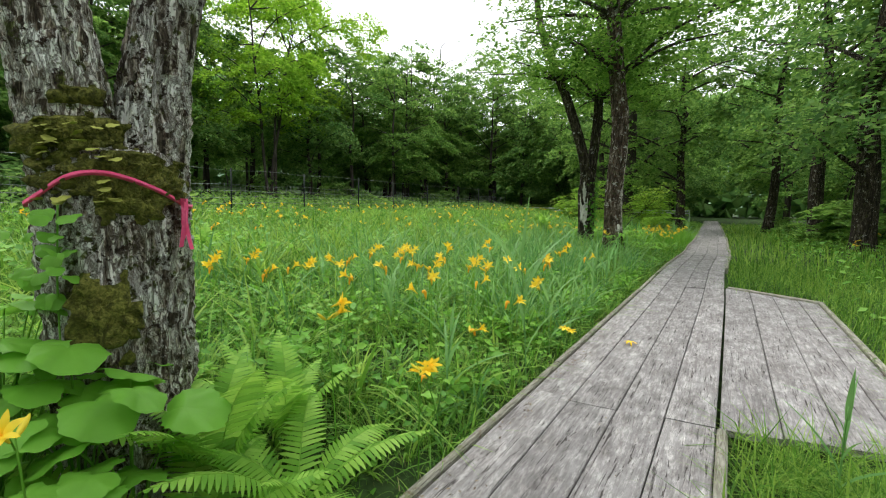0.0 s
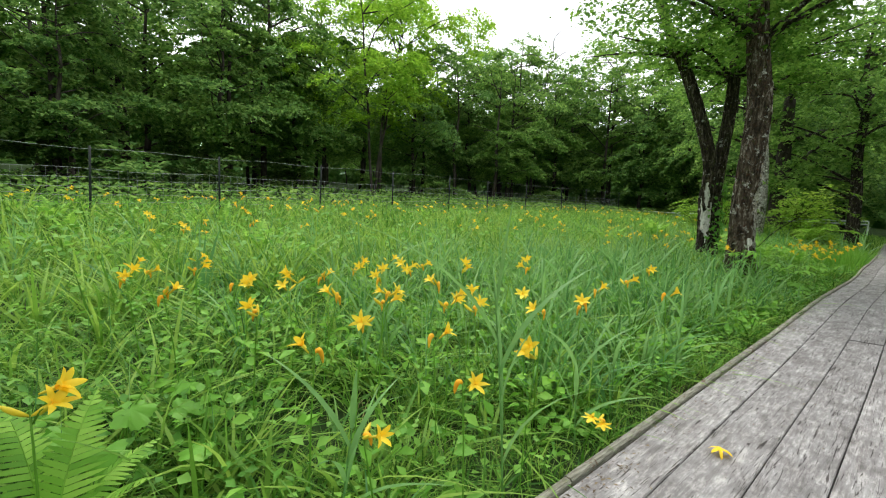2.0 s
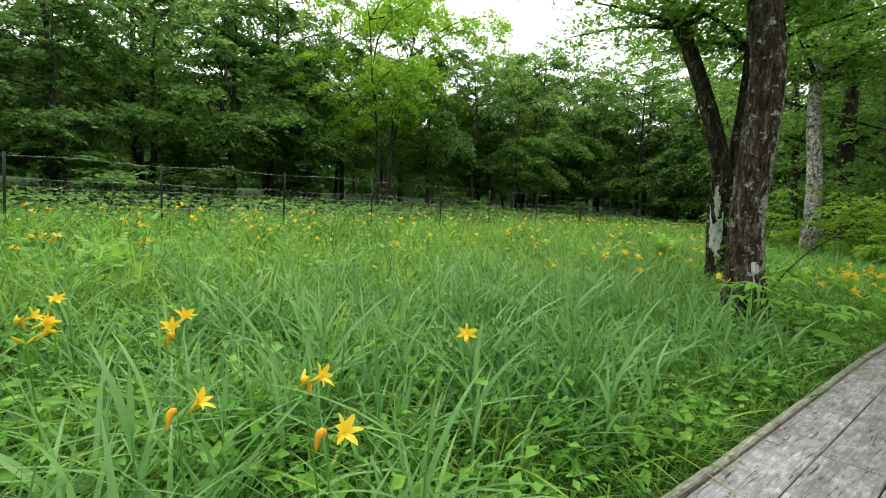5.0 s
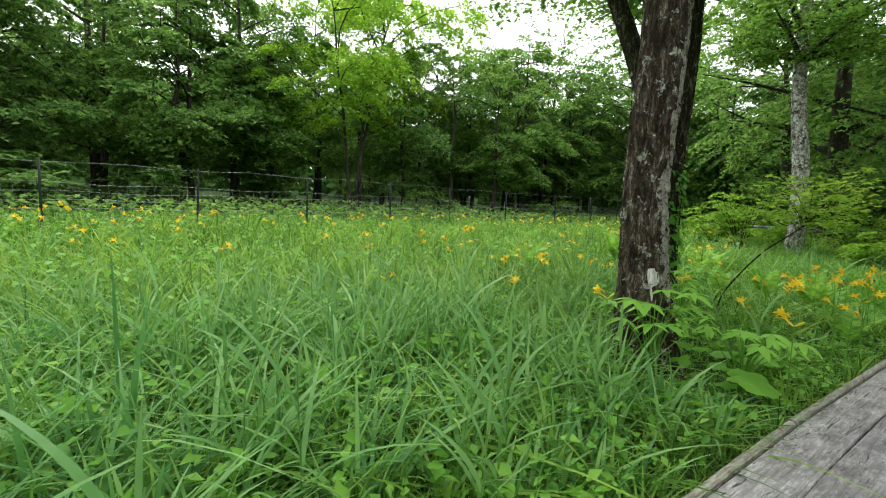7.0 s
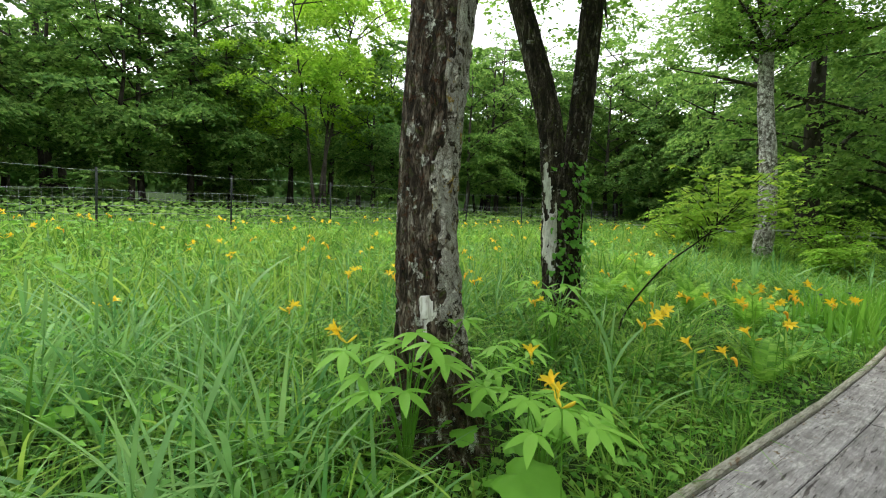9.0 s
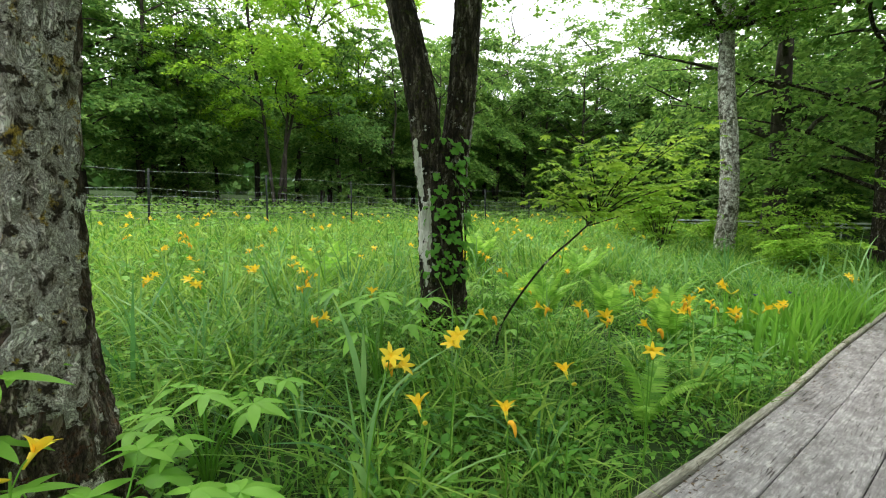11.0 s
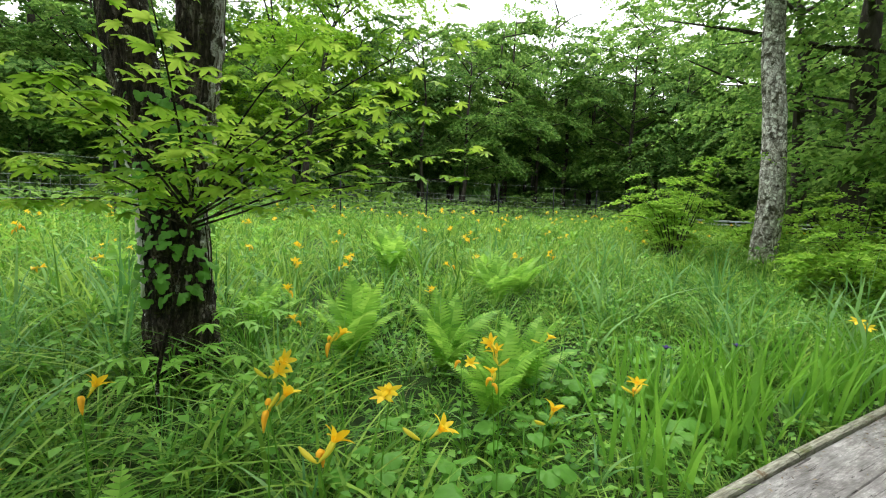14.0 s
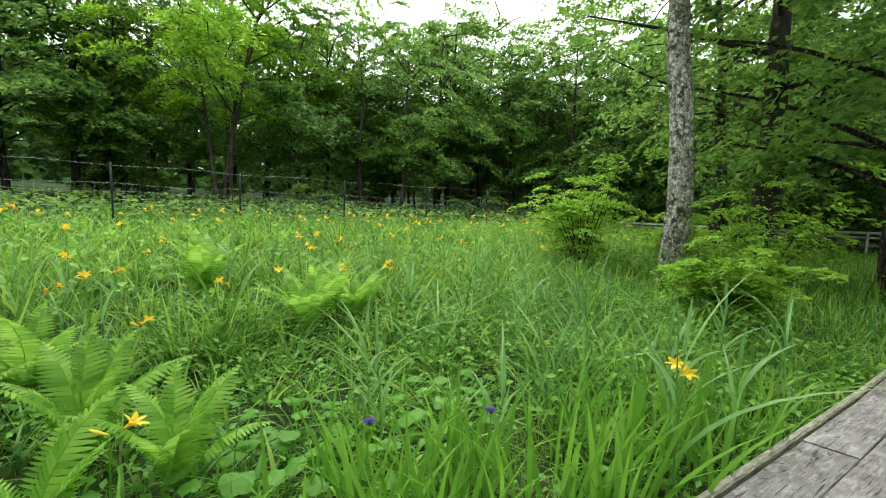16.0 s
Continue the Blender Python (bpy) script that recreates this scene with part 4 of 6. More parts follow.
crown_on(fork, fan_limbs((0.19, 0.27, 5.2), 5, rng, 3.0, 1.2) + fan_limbs((-0.9, -0.6, 5.8), 6, rng, 3.4, 1.5) + fan_limbs((0.15, 0.4, 7.2), 6, rng, 3.4, 2.0), rng, 0.12, 44, CANOPY_NEAR, 1.0, 0.035)

# the pale trunk
rng = np.random.default_rng(104)
pale = tagged(empty("pale_tree", -6.0, 30.9, float(ground_z(-6.0, 30.9))), "pale grey lichened trunk with a leafy crown", "tree")
trunk, grid, line = stem("trunk", [(0, 0, -0.2), (0.0, 0.0, 0.4), (0.05, 0.05, 2.0), (-0.02, 0.0, 4.0), (-0.2, -0.05, 6.0), (-0.3, 0.1, 9.0), (-0.2, 0.2, 13)], [0.46, 0.33, 0.29, 0.27, 0.25, 0.22, 0.17, 0.06], 110, 40, BARK_GREY, pale, 11, 11)
crown_on(pale, fan_limbs((-0.25, 0.0, 7.6), 6, rng, 4.2, 1.6) + fan_limbs((-0.3, 0.05, 8.8), 7, rng, 4.4, 1.8) + fan_limbs((-0.3, 0.1, 10), 6, rng, 3.6, 2.4), rng, 0.16, 50, CANOPY_NEAR, 1.3, 0.05)

# ---- wire fence ----
POSTS = [(-14.2, -13.4), (-14.5, -9.8), (-14.8, -6.2), (-15.0, -2.6), (-15.2, 1.0), (-15.5, 4.4), (-15.9, 7.8), (-16.1, 11.5), (-16.3, 15.1), (-16.45, 18.7), (-17.1, 22.3), (-17.5, 26.3), (-17.4, 30.3), (-17.8, 34.2), (-18.4, 38.0), (-19.0, 41.8)]
fence = tagged(empty("wire_fence", 0, 0, 0), "tall dark wire mesh fence on slim posts at the meadow's edge", "fence")
pm = Heap()
pm.add(*tube([(0, 0, -0.3), (0, 0, 0.5), (0, 0, 1.4), (0, 0, 2.15)], [0.032, 0.032, 0.032, 0.030], 8))
pm.add(*tube([(0.03, 0, 2.02), (0.05, 0, 2.05), (0.05, 0, 2.1)], [0.008, 0.008, 0.008], 5))
post_mesh = pm.mesh("fence_post", STEEL)
rng = np.random.default_rng(7)
for x, y in POSTS:
    part("fence_post", post_mesh, fence, "", pose(x, y, float(ground_z(x, y)), rng.uniform(-2, 2), rng.uniform(-2, 2), rng.uniform(0, 90)))
px, py = np.array(POSTS).T
ky = np.linspace(py[0], py[-1], 92)
kx = np.interp(ky, py, px)
kz = np.interp(ky, py, ground_z(px, py))
for h in (0.15, 0.38, 0.60, 0.82, 1.05, 1.28, 1.52, 2.10):
    sag = 0.03 * np.sin(ky * 1.7 + h * 5) - 0.02
    part("wire", Heap().add(*tube(np.stack([kx + 0.035, ky, kz + h + sag], 1), np.full(92, 0.0042 if h < 2 else 0.0050), 4)).mesh("wire", WIRE), fence)
up = Heap()
for y in np.arange(py[0], py[-1], 0.22):
    x, z = float(np.interp(y, py, px)) + 0.035, float(np.interp(y, py, ground_z(px, py)))
    up.add(*tube([(x, y, z + 0.02), (x, y, z + 0.7), (x, y, z + 1.52)], [0.0026] * 3, 3))
tagged(part("wire_mesh", up.mesh("wire_mesh", WIRE), fence, "thin upright wires of the mesh"), kind="stuff")

# pale roadside rail beyond the meadow
rail = tagged(empty("guard_rail", 0, 0, 0), "low pale metal guard rail at the edge of the wood", "guard rail")
for k in range(2):
    z = 0.95 + 0.22 * k
    part("rail_beam", Heap().add(*tube([(-24 + 3 * j, 46.6 + 0.05 * j, float(ground_z(-24 + 3 * j, 46.6)) * 0.2 + z) for j in range(8)], [0.06] * 8, 8)).mesh("rail_beam", RAIL), rail)
for j in range(8):
    x = -24 + 3 * j
    part("rail_post", Heap().add(*tube([(x, 46.7, -0.2), (x, 46.7, 0.5), (x, 46.7, float(ground_z(x, 46.6)) * 0.2 + 1.2)], [0.05] * 3, 8)).mesh("rail_post", RAIL), rail)

# ---- meadow growth ----


def off_way(x, y):
    """True where the boardwalk and its platform leave the soil free."""
    s = x - path_shift(y)
    return ~((s > -1.17) & (s < 0.14)) & ~((x > 0.1) & (x < 1.33) & (y > 5.6) & (y < 11.45))


def scatter(rng, n, x0, x1, y0, y1, clump=0.0):
    x, y = rng.uniform(x0, x1, n), rng.uniform(y0, y1, n)
    if clump:
        k = np.sin(2.1 * x + 1.3 * np.sin(1.7 * y)) * np.sin(1.9 * y + 0.8 * np.sin(2.3 * x)) + 0.6 * np.sin(5.1 * x + 2) * np.sin(4.3 * y)
        keep = rng.uniform(-1.2, 1.2, n) < k + 0.9 * (1 - clump)
        x, y = x[keep], y[keep]
    ok = off_way(x, y)
    x, y = x[ok], y[ok]
    return np.stack([x, y, ground_z(x, y) - 0.01], 1)


# where leafy plants keep the grass short: x, y, radius, share of the height left
CLEARINGS = [(-2.5, 3.3, 0.6, 0.2), (-1.85, 3.5, 0.6, 0.3), (-2.3, 2.8, 0.7, 0.3), (-1.55, 17.5, 0.65, 0.35), (-2.65, 19.9, 0.6, 0.45), (-3.4, 20.1, 0.55, 0.45), (-4.1, 19.2, 0.7, 0.5),
             (-5.1, 21.8, 0.8, 0.55), (-6.9, 20.6, 0.8, 0.6), (-1.9, 14.4, 0.7, 0.35), (-2.5, 14.8, 0.7, 0.3), (-2.0, 15.1, 0.5, 0.35), (-1.6, 21.6, 0.9, 0.5), (-1.45, 22.8, 0.7, 0.5), (-2.2, 20.9, 0.9, 0.45), (-2.8, 21.9, 0.8, 0.5), (-1.7, 19.4, 0.5, 0.45), (-1.75, 3.5, 0.95, 0.22), (-2.2, 2.8, 0.9, 0.25),
             (-3.2, 20.0, 1.4, 0.38), (-2.4, 19.6, 1.1, 0.38), (-4.5, 19.2, 1.3, 0.45), (-2.4, 21.0, 1.1, 0.40), (-3.6, 21.4, 1.2, 0.5), (-6.9, 20.7, 1.2, 0.5), (-1.6, 17.7, 0.8, 0.35)]


def tall(p):
    """How high the growth stands: low beside the boardwalk, knee to hip high in the meadow."""
    d = np.minimum(np.abs(p[:, 0] + 1.16), 6)
    low = np.ones(len(p))
    for x, y, r, f in CLEARINGS:
        low = np.minimum(low, f + (1 - f) * smoothstep((np.hypot(p[:, 0] - x, p[:, 1] - y) / r - 0.6) / 0.5))
    return low * ( 0.55 + 0.45 * smoothstep(d / 1.6) + 0.12 * np.sin(0.9 * p[:, 0] + 0.6 * p[:, 1]) * np.sin(0.7 * p[:, 1]))


def grass_field(name, label, mat, seed, n, box, h, w, bend, seg, clump=0.0, lean=0.25):
    rg = np.random.default_rng(seed)
    p = scatter(rg, n, *box, clump)
    k = len(p)
    hh = h * tall(p) * rg.uniform(0.55, 1.25, k)
    v, q, t = blades(p, hh, w * rg.uniform(0.6, 1.4, k), rg.uniform(0, 6.28, k), rg.normal(0, lean, k), np.abs(rg.normal(bend, bend * 0.6, k)), seg, rg)
    return tagged(new(name, build(name, v, [q, t], mat)), label, "grass", kind="stuff")


def tuft_field(name, label, mat, seed, tufts, box, h, w, bend, seg, per=10, clump=0.0, lean=0.30, foot=0.05):
    """Grass in tufts: blades that spring from one foot and arch outwards, with gaps between the tufts."""
    rg = np.random.default_rng(seed)
    c = scatter(rg, tufts, *box, clump)
    size = np.repeat(tall(c) * rg.uniform(0.6, 1.3, len(c)), per)
    p = np.repeat(c, per, axis=0)
    k = len(p)
    az, sway = rg.uniform(0, 6.28, k), np.repeat(rg.uniform(0, 6.28, len(c)), per)
    p[:, 0] += np.cos(az) * foot * rg.uniform(0, 1, k) + 0.02 * np.cos(sway)
    p[:, 1] += np.sin(az) * foot * rg.uniform(0, 1, k) + 0.02 * np.sin(sway)
    ok = off_way(p[:, 0], p[:, 1])
    p, az, size, k = p[ok], az[ok], size[ok], int(ok.sum())
    hh = h * size * rg.uniform(0.6, 1.2, k)
    v, q, t = blades(p, hh, w * rg.uniform(0.6, 1.4, k), az, np.abs(rg.normal(lean, lean * 0.6, k)), np.abs(rg.normal(bend, bend * 0.55, k)), seg, rg)
    return tagged(new(name, build(name, v, [q, t], mat)), label, "grass", kind="stuff")


grass_field("meadow_grass", "low green grass filling the meadow's floor", GRASS, 1, 22000, (-5.2, -1.17, 1.5, 27), 0.34, 0.0150, 0.90, 3, 0.2, 0.45)
tuft_field("meadow_grass", "lush knee-high tufts of arching green grass", GRASS, 31, 2300, (-5.2, -1.22, 1.5, 27), 0.56, 0.0165, 0.85, 5, 12, 0.3)
tuft_field("meadow_grass", "broader bright green blades in loose tufts", GRASS_FINE, 14, 1300, (-5.2, -1.3, 1.5, 27), 0.72, 0.026, 0.80, 6, 9, 0.6)
grass_field("fine_grass", "soft fine grass leaning over the boardwalk edge", GRASS_FINE, 2, 17000, (-2.3, -1.17, 1.5, 27), 0.42, 0.0052, 0.95, 4, 0.0, 0.4)
grass_field("meadow_grass", "low grass between the tufts of the meadow", GRASS, 3, 22000, (-10.5, -5.2, -3, 36), 0.42, 0.026, 0.7, 2, 0.2)
tuft_field("meadow_grass", "dense green tufts of meadow grass", GRASS_FINE, 33, 3300, (-10.5, -5.2, -3, 36), 0.74, 0.034, 0.55, 4, 9, 0.4)
grass_field("meadow_grass", "low green grass towards the fence", GRASS, 4, 30000, (-24, -10.5, -18, 52), 0.50, 0.045, 0.6, 2, 0.2)
tuft_field("meadow_grass", "green tufts of meadow grass towards the fence", GRASS_FINE, 34, 3600, (-17, -10.5, -12, 46), 0.76, 0.055, 0.45, 3, 8, 0.5)
grass_field("meadow_grass", "green grass along the boardwalk's far end", GRASS, 5, 18000, (-10.5, -1.17, 27, 46), 0.5, 0.034, 0.5, 2)
grass_field("fine_grass", "fine grass beside the boardwalk", GRASS_FINE, 6, 30000, (0.13, 5, 1.5, 16), 0.36, 0.011, 0.8, 2)
tuft_field("fine_grass", "fine grass crowding against the platform's edge", GRASS_FINE, 36, 230, (0.30, 1.7, 4.4, 5.56), 0.30, 0.007, 0.8, 4, 14, 0.0, 0.35)
grass_field("meadow_grass", "grass in the clearing beyond the platform", GRASS_FINE, 7, 20000, (-1.0, 16, 14, 46), 0.5, 0.03, 0.5, 2)
tuft_field("reed_grass", "broad-bladed blue-green reed grass", REED, 8, 420, (-6.5, -1.35, 5, 26), 0.86, 0.027, 0.50, 6, 7, 0.5, 0.16)
tuft_field("reed_grass", "tall reed grass with arching blades", REED, 9, 560, (-5.5, -1.4, 6.8, 13.8), 0.88, 0.030, 0.55, 6, 7, 0.2, 0.18, 0.08)
tuft_field("reed_grass", "upright reed grass in the middle of the meadow", REED, 35, 240, (-11, -5.5, 2, 30), 0.92, 0.036, 0.40, 4, 6, 0.5, 0.14)
grass_field("dry_grass", "dry straw-coloured blades among the green", DRY, 10, 2000, (-6, -1.17, 1.5, 27), 0.34, 0.006, 0.9, 3)

# straw-coloured and green stalks with feathery heads towards the middle of the meadow
rg = np.random.default_rng(12)
p = scatter(rg, 1500, -14, -2.2, 0, 34, 0.6)
k = len(p)
v, q, t = blades(p, rg.uniform(0.7, 1.0, k), 0.007, rg.uniform(0, 6.28, k), rg.normal(0, 0.1, k), 0.12, 3, rg)
tagged(new("grass_stalks", build("grass_stalks", v, [q, t], REED)), "thin upright flowering grass stalks", "grass", kind="stuff")


def herb_carpet(name, label, mat, seed, n, box, z0, z1, size, clump, slim=0.7, tilt=0.45):
    rg = np.random.default_rng(seed)
    p = scatter(rg, n, *box, clump)
    p[:, 2] += rg.uniform(z0, z1, len(p)) * tall(p)
    nm = np.stack([rg.normal(0, tilt, len(p)), rg.normal(0, tilt, len(p)), np.ones(len(p))], 1)
    v, f = leaves(p, nm, size * rg.uniform(0.6, 1.4, len(p)), rg, slim, 0.10)
    return tagged(new(name, build(name, v, [f], mat)), label, "herbs", kind="stuff")


herb_carpet("low_herbs", "small-leaved green herbs among the grass", HERB, 21, 34000, (-5.5, -1.25, 1.5, 27), 0.10, 0.50, 0.062, 0.7)
herb_carpet("low_herbs", "bright broad leaves showing between the reeds", BIGLEAF, 26, 5200, (-5.5, -1.35, 4.5, 14), 0.12, 0.50, 0.105, 0.8, 0.62, 0.5)
herb_carpet("low_herbs", "broad-leaved herbs in patches of the meadow", HERB, 22, 8000, (-5.5, -1.4, 13, 27), 0.05, 0.42, 0.075, 0.7, 0.6)
herb_carpet("low_herbs", "leafy growth in the far meadow", HERB, 23, 22000, (-17, -5.5, -6, 40), 0.25, 0.75, 0.12, 0.8)
herb_carpet("low_herbs", "leafy growth at the edge of the wood", CANOPY, 24, 24000, (-30, -16.5, -20, 52), 0.1, 0.9, 0.22, 0.5)
herb_carpet("low_herbs", "leafy growth in the clearing", HERB, 25, 9000, (1.5, 14, 8, 40), 0.1, 0.5, 0.12, 0.7)

# ---- single tall reeds ----


def reed_plant(x, y, height, seed, leaves_n=6, width=0.03):
    rg = np.random.default_rng(seed)
    root = tagged(empty("reed", x, y, float(ground_z(x, y))), "tall reed with long broad blue-green blades", "reed", "tall reeds by the boardwalk")
    tip = np.array([rg.normal(0, 0.05), rg.normal(0, 0.05), height * 0.72])
    ln = curve_points([(0, 0, -0.03), tip * [0.4, 0.4, 0.5], tip], 9)
    part("stalk", Heap().add(*tube(ln, np.linspace(0.006, 0.003, 9), 6)).mesh("stalk", REED), root)
    for k in range(leaves_n):
        p = ln[2 + (6 * k) // leaves_n]
        last = k == leaves_n - 1
        v, q, t = blades(p[None, :], height * (0.34 if last else rg.uniform(0.40, 0.58)), width * rg.uniform(0.8, 1.2), 2.6 * k + rg.uniform(-0.6, 0.6), 0.06 if last else rg.uniform(0.30, 0.55), 0.05 if last else rg.uniform(0.35, 0.7), 7, rg)
        part("blade", build("blade", v, [q, t], REED), root)
    return root


for k, (x, y, h) in enumerate(((-1.27, 5.75, 1.72), (-1.36, 6.55, 1.05), (-1.5, 7.3, 1.0), (-1.42, 8.3, 1.1), (-1.8, 8.9, 1.15), (-1.55, 10.2, 1.1), (-2.1, 10.9, 1.2), (-1.9, 12.0, 1.15), (-2.6, 9.6, 1.25), (-3.0, 11.4, 1.25), (-1.36, 23.4, 1.0),
                               (-1.32, 22.6, 1.6), (-1.5, 24.6, 1.2), (-3.3, 16.7, 1.1), (-2.9, 5.9, 1.1), (-1.6, 5.0, 0.9), (0.62, 5.25, 0.8), (0.95, 5.5, 0.7), (-3.6, 13.2, 1.2), (-1.9, 23.6, 1.05), (-4.2, 12.6, 1.25), (-2.3, 8.0, 1.15))):
    reed_plant(x, y, h, 400 + k)

reed_kinds = [reed_plant(-2.2 - 0.5 * k, 7.4 + 1.6 * k, 1.0 + 0.06 * k, 440 + k, 6, 0.032) for k in range(4)]
rg = np.random.default_rng(450)
for k in range(74):
    x, y = (rg.uniform(-5.6, -1.5), rg.uniform(6.2, 13.6)) if k < 52 else (rg.uniform(-6.5, -1.6), rg.uniform(13.6, 26))
    if np.hypot(x + 2.5, y - 14.4) > 0.8 and np.hypot(x + 4.15, y - 17.7) > 0.8:
        ob = copy_thing(reed_kinds[k % 4], pose(x, y, float(ground_z(x, y)), 0, 0, rg.uniform(0, 360)))
        q = rg.uniform(0.8, 1.12)
        ob.scale = (q, q, q)

# ---- ferns ----


def frond_mesh(length, width, rng, arch, pairs=24):
    """A fern frond along +x: an arching rib with toothed, tapering leaflets on both sides."""
    h = Heap()
    t = np.linspace(0, 1, 14)
    line = np.stack([length * (t - 0.16 * arch * t ** 2), 0 * t, length * (0.62 * t - (0.28 + 0.5 * arch) * t ** 2)], 1)
    h.add(*tube(line, np.linspace(0.005, 0.0012, 14), 4))
    for k in range(pairs):
        u = 0.10 + 0.89 * (k / pairs)
        p = np.array([np.interp(u, t, line[:, c]) for c in range(3)])
        p2 = np.array([np.interp(min(1, u + 0.02), t, line[:, c]) for c in range(3)])
        ax = (p2 - p) / (np.linalg.norm(p2 - p) + 1e-9)
        w = width * (math.sin(math.pi * min(1, u * 1.02) ** 0.8) ** 0.8) * (1 - 0.25 * u)
        b = length * 0.87 / pairs * 0.47
        for s in (-1, 1):
            d = np.array([0, s, 0]) * 0.92 + ax * 0.36 + np.array([0, 0, -0.10 + rng.uniform(-0.05, 0.05)])
            d /= np.linalg.norm(d)
            pts = []
            for i, (f, g) in enumerate(((0.0, 1.0), (0.25, 0.98), (0.48, 0.84), (0.52, 0.88), (0.74, 0.56), (0.78, 0.60))):
                c = p + d * w * f + np.array([0, 0, -0.18 * w * f * f])
                pts += [c - ax * b * g, c + ax * b * g * 0.85]
            pts.append(p + d * w + np.array([0, 0, -0.18 * w]))
            h.add(pts, [(2 * i, 2 * i + 1, 2 * i + 3, 2 * i + 2) for i in range(5)], [(10, 11, 12)])
    return h.mesh("frond", FERN)


far_fronds = [frond_mesh(1.0, 0.17, np.random.default_rng(k), a, 11) for k, a in ((1, 0.55), (2, 0.35), (3, 0.75))]
frond_kinds = [frond_mesh(1.0, 0.185, np.random.default_rng(k), a) for k, a in ((1, 0.55), (2, 0.35), (3, 0.75))]


def fern(x, y, size, count, seed, label="bright green fern with arching fronds", sweep=(0, 360), lift=12, fronds=None):
    rg = np.random.default_rng(seed)
    root = tagged(empty("fern", x, y, float(ground_z(x, y)) + 0.02), label, "fern", "ferns in the meadow")
    for k in range(count):
        az = sweep[0] + (sweep[1] - sweep[0]) * (k + rg.uniform(-0.3, 0.3)) / count
        s = size * rg.uniform(0.75, 1.1)
        ob = part("frond", (fronds or frond_kinds)[k % 3], root, "", pose(0, 0, 0, rg.uniform(-14, 14), -rg.uniform(lift - 6, lift + 18), az))
        ob.scale = (s, s * 1.05, s)
    return root


fern(-2.04, 3.52, 0.90, 8, 1, "lush fern at the foot of the mossy tree", lift=40)
fern(-1.60, 3.68, 0.80, 8, 2, "lush fern with broad green fronds by the boardwalk", lift=20)
fern(-2.15, 4.02, 0.86, 7, 3, "dark green fern beside the mossy trunk", lift=38)
fern(-1.72, 3.22, 0.80, 7, 4, "low fern spreading in front of the mossy tree", lift=18)
fern(-1.60, 17.68, 0.66, 6, 5, "young fern with upright fronds among lilies", lift=42)
fern(-2.46, 19.78, 0.80, 8, 6, lift=46)
fern(-3.75, 19.10, 0.95, 9, 7, lift=46)
fern(-4.45, 19.35, 0.85, 8, 8, lift=42)
fern(-2.75, 20.30, 0.78, 8, 9, lift=40)
fern(-3.30, 19.85, 0.88, 8, 10, lift=44)
fern(-5.07, 21.6, 1.0, 10, 11, lift=46)
fern(-6.9, 20.6, 1.2, 11, 12, "large bright fern standing above the grass", lift=50)
fern(-5.4, 22.3, 0.9, 9, 13, lift=46)
fern(-4.9, 18.4, 0.8, 8, 14, lift=44)
rg = np.random.default_rng(60)
for k in range(26):
    x, y = rg.uniform(-15.5, -6), rg.uniform(0, 36)
    fern(x, y, rg.uniform(0.75, 1.1), 7, 70 + k, "pale green fern in the far meadow", lift=42, fronds=far_fronds)

# ---- broad-leaved plants ----


def broad_leaf(radius, rng, mat, lobes=0, notch=0.35, teeth=0.0, name="leaf"):
    """A round or lobed leaf in the xy plane, stalk at the origin, tip along +x, cupped and rippled."""
    n = 44
    a = np.linspace(-math.pi, math.pi, n, endpoint=False)
    r = radius * (1 - notch * np.exp(-((np.abs(a) - math.pi) / 0.35) ** 2) + 0.10 * np.cos(a))
    if lobes:
        r = r * (0.62 + 0.45 * np.abs(np.cos(lobes * a / 2)) ** 0.8)
    r = r * (1 + teeth * np.where(np.arange(n) % 2, 1, -1)) * (1 + 0.05 * np.sin(5 * a + rng.uniform(0, 6)) + rng.uniform(-0.03, 0.03, n))
    vs, faces = [(0.0, 0, 0)], []
    for f in (0.3, 0.65, 1.0):
        x, y = np.cos(a) * r * f + radius * 0.25 * f, np.sin(a) * r * f
        z = radius * (0.24 * f * np.abs(np.sin(a)) - 0.30 * f * f + 0.07 * np.sin(6 * a + 1) * f ** 3)
        vs += list(zip(x, y, z))
    for k in range(n):
        j = (k + 1) % n
        faces += [(1 + k, 1 + n + k, 1 + n + j, 1 + j), (1 + n + k, 1 + 2 * n + k, 1 + 2 * n + j, 1 + n + j)]
    return Heap().add(vs, faces, [(0, 1 + k, 1 + (k + 1) % n) for k in range(n)]).mesh(name, mat)


round_leaves = [broad_leaf(0.19, np.random.default_rng(3), BIGLEAF, 0, 0.28, 0.02), broad_leaf(0.17, np.random.default_rng(4), BIGLEAF, 0, 0.22, 0.025)]
small_round = [broad_leaf(0.17, np.random.default_rng(7), HERB, 0, 0.25, 0.02), broad_leaf(0.15, np.random.default_rng(8), HERB, 0, 0.25, 0.02)]
lobed_leaves = [broad_leaf(0.16, np.random.default_rng(5), BIGLEAF, 5, 0.2, 0.05), broad_leaf(0.14, np.random.default_rng(6), BIGLEAF, 3, 0.2, 0.05)]
oval = Heap()
t = np.linspace(0, 1, 7)
ow = 0.30 * np.sin(np.pi * t ** 0.75) ** 0.9
oval.add(np.concatenate([np.stack([t, -ow * 0.5, 0.10 * ow - 0.25 * t ** 2], 1), np.stack([t, 0 * t, -0.25 * t ** 2], 1), np.stack([t, ow * 0.5, 0.10 * ow - 0.25 * t ** 2], 1)]),
         [(k, k + 1, k + 8, k + 7) for k in range(6)] + [(k + 7, k + 8, k + 15, k + 14) for k in range(6)])
oval_leaf = oval.mesh("leaflet", BIGLEAF)


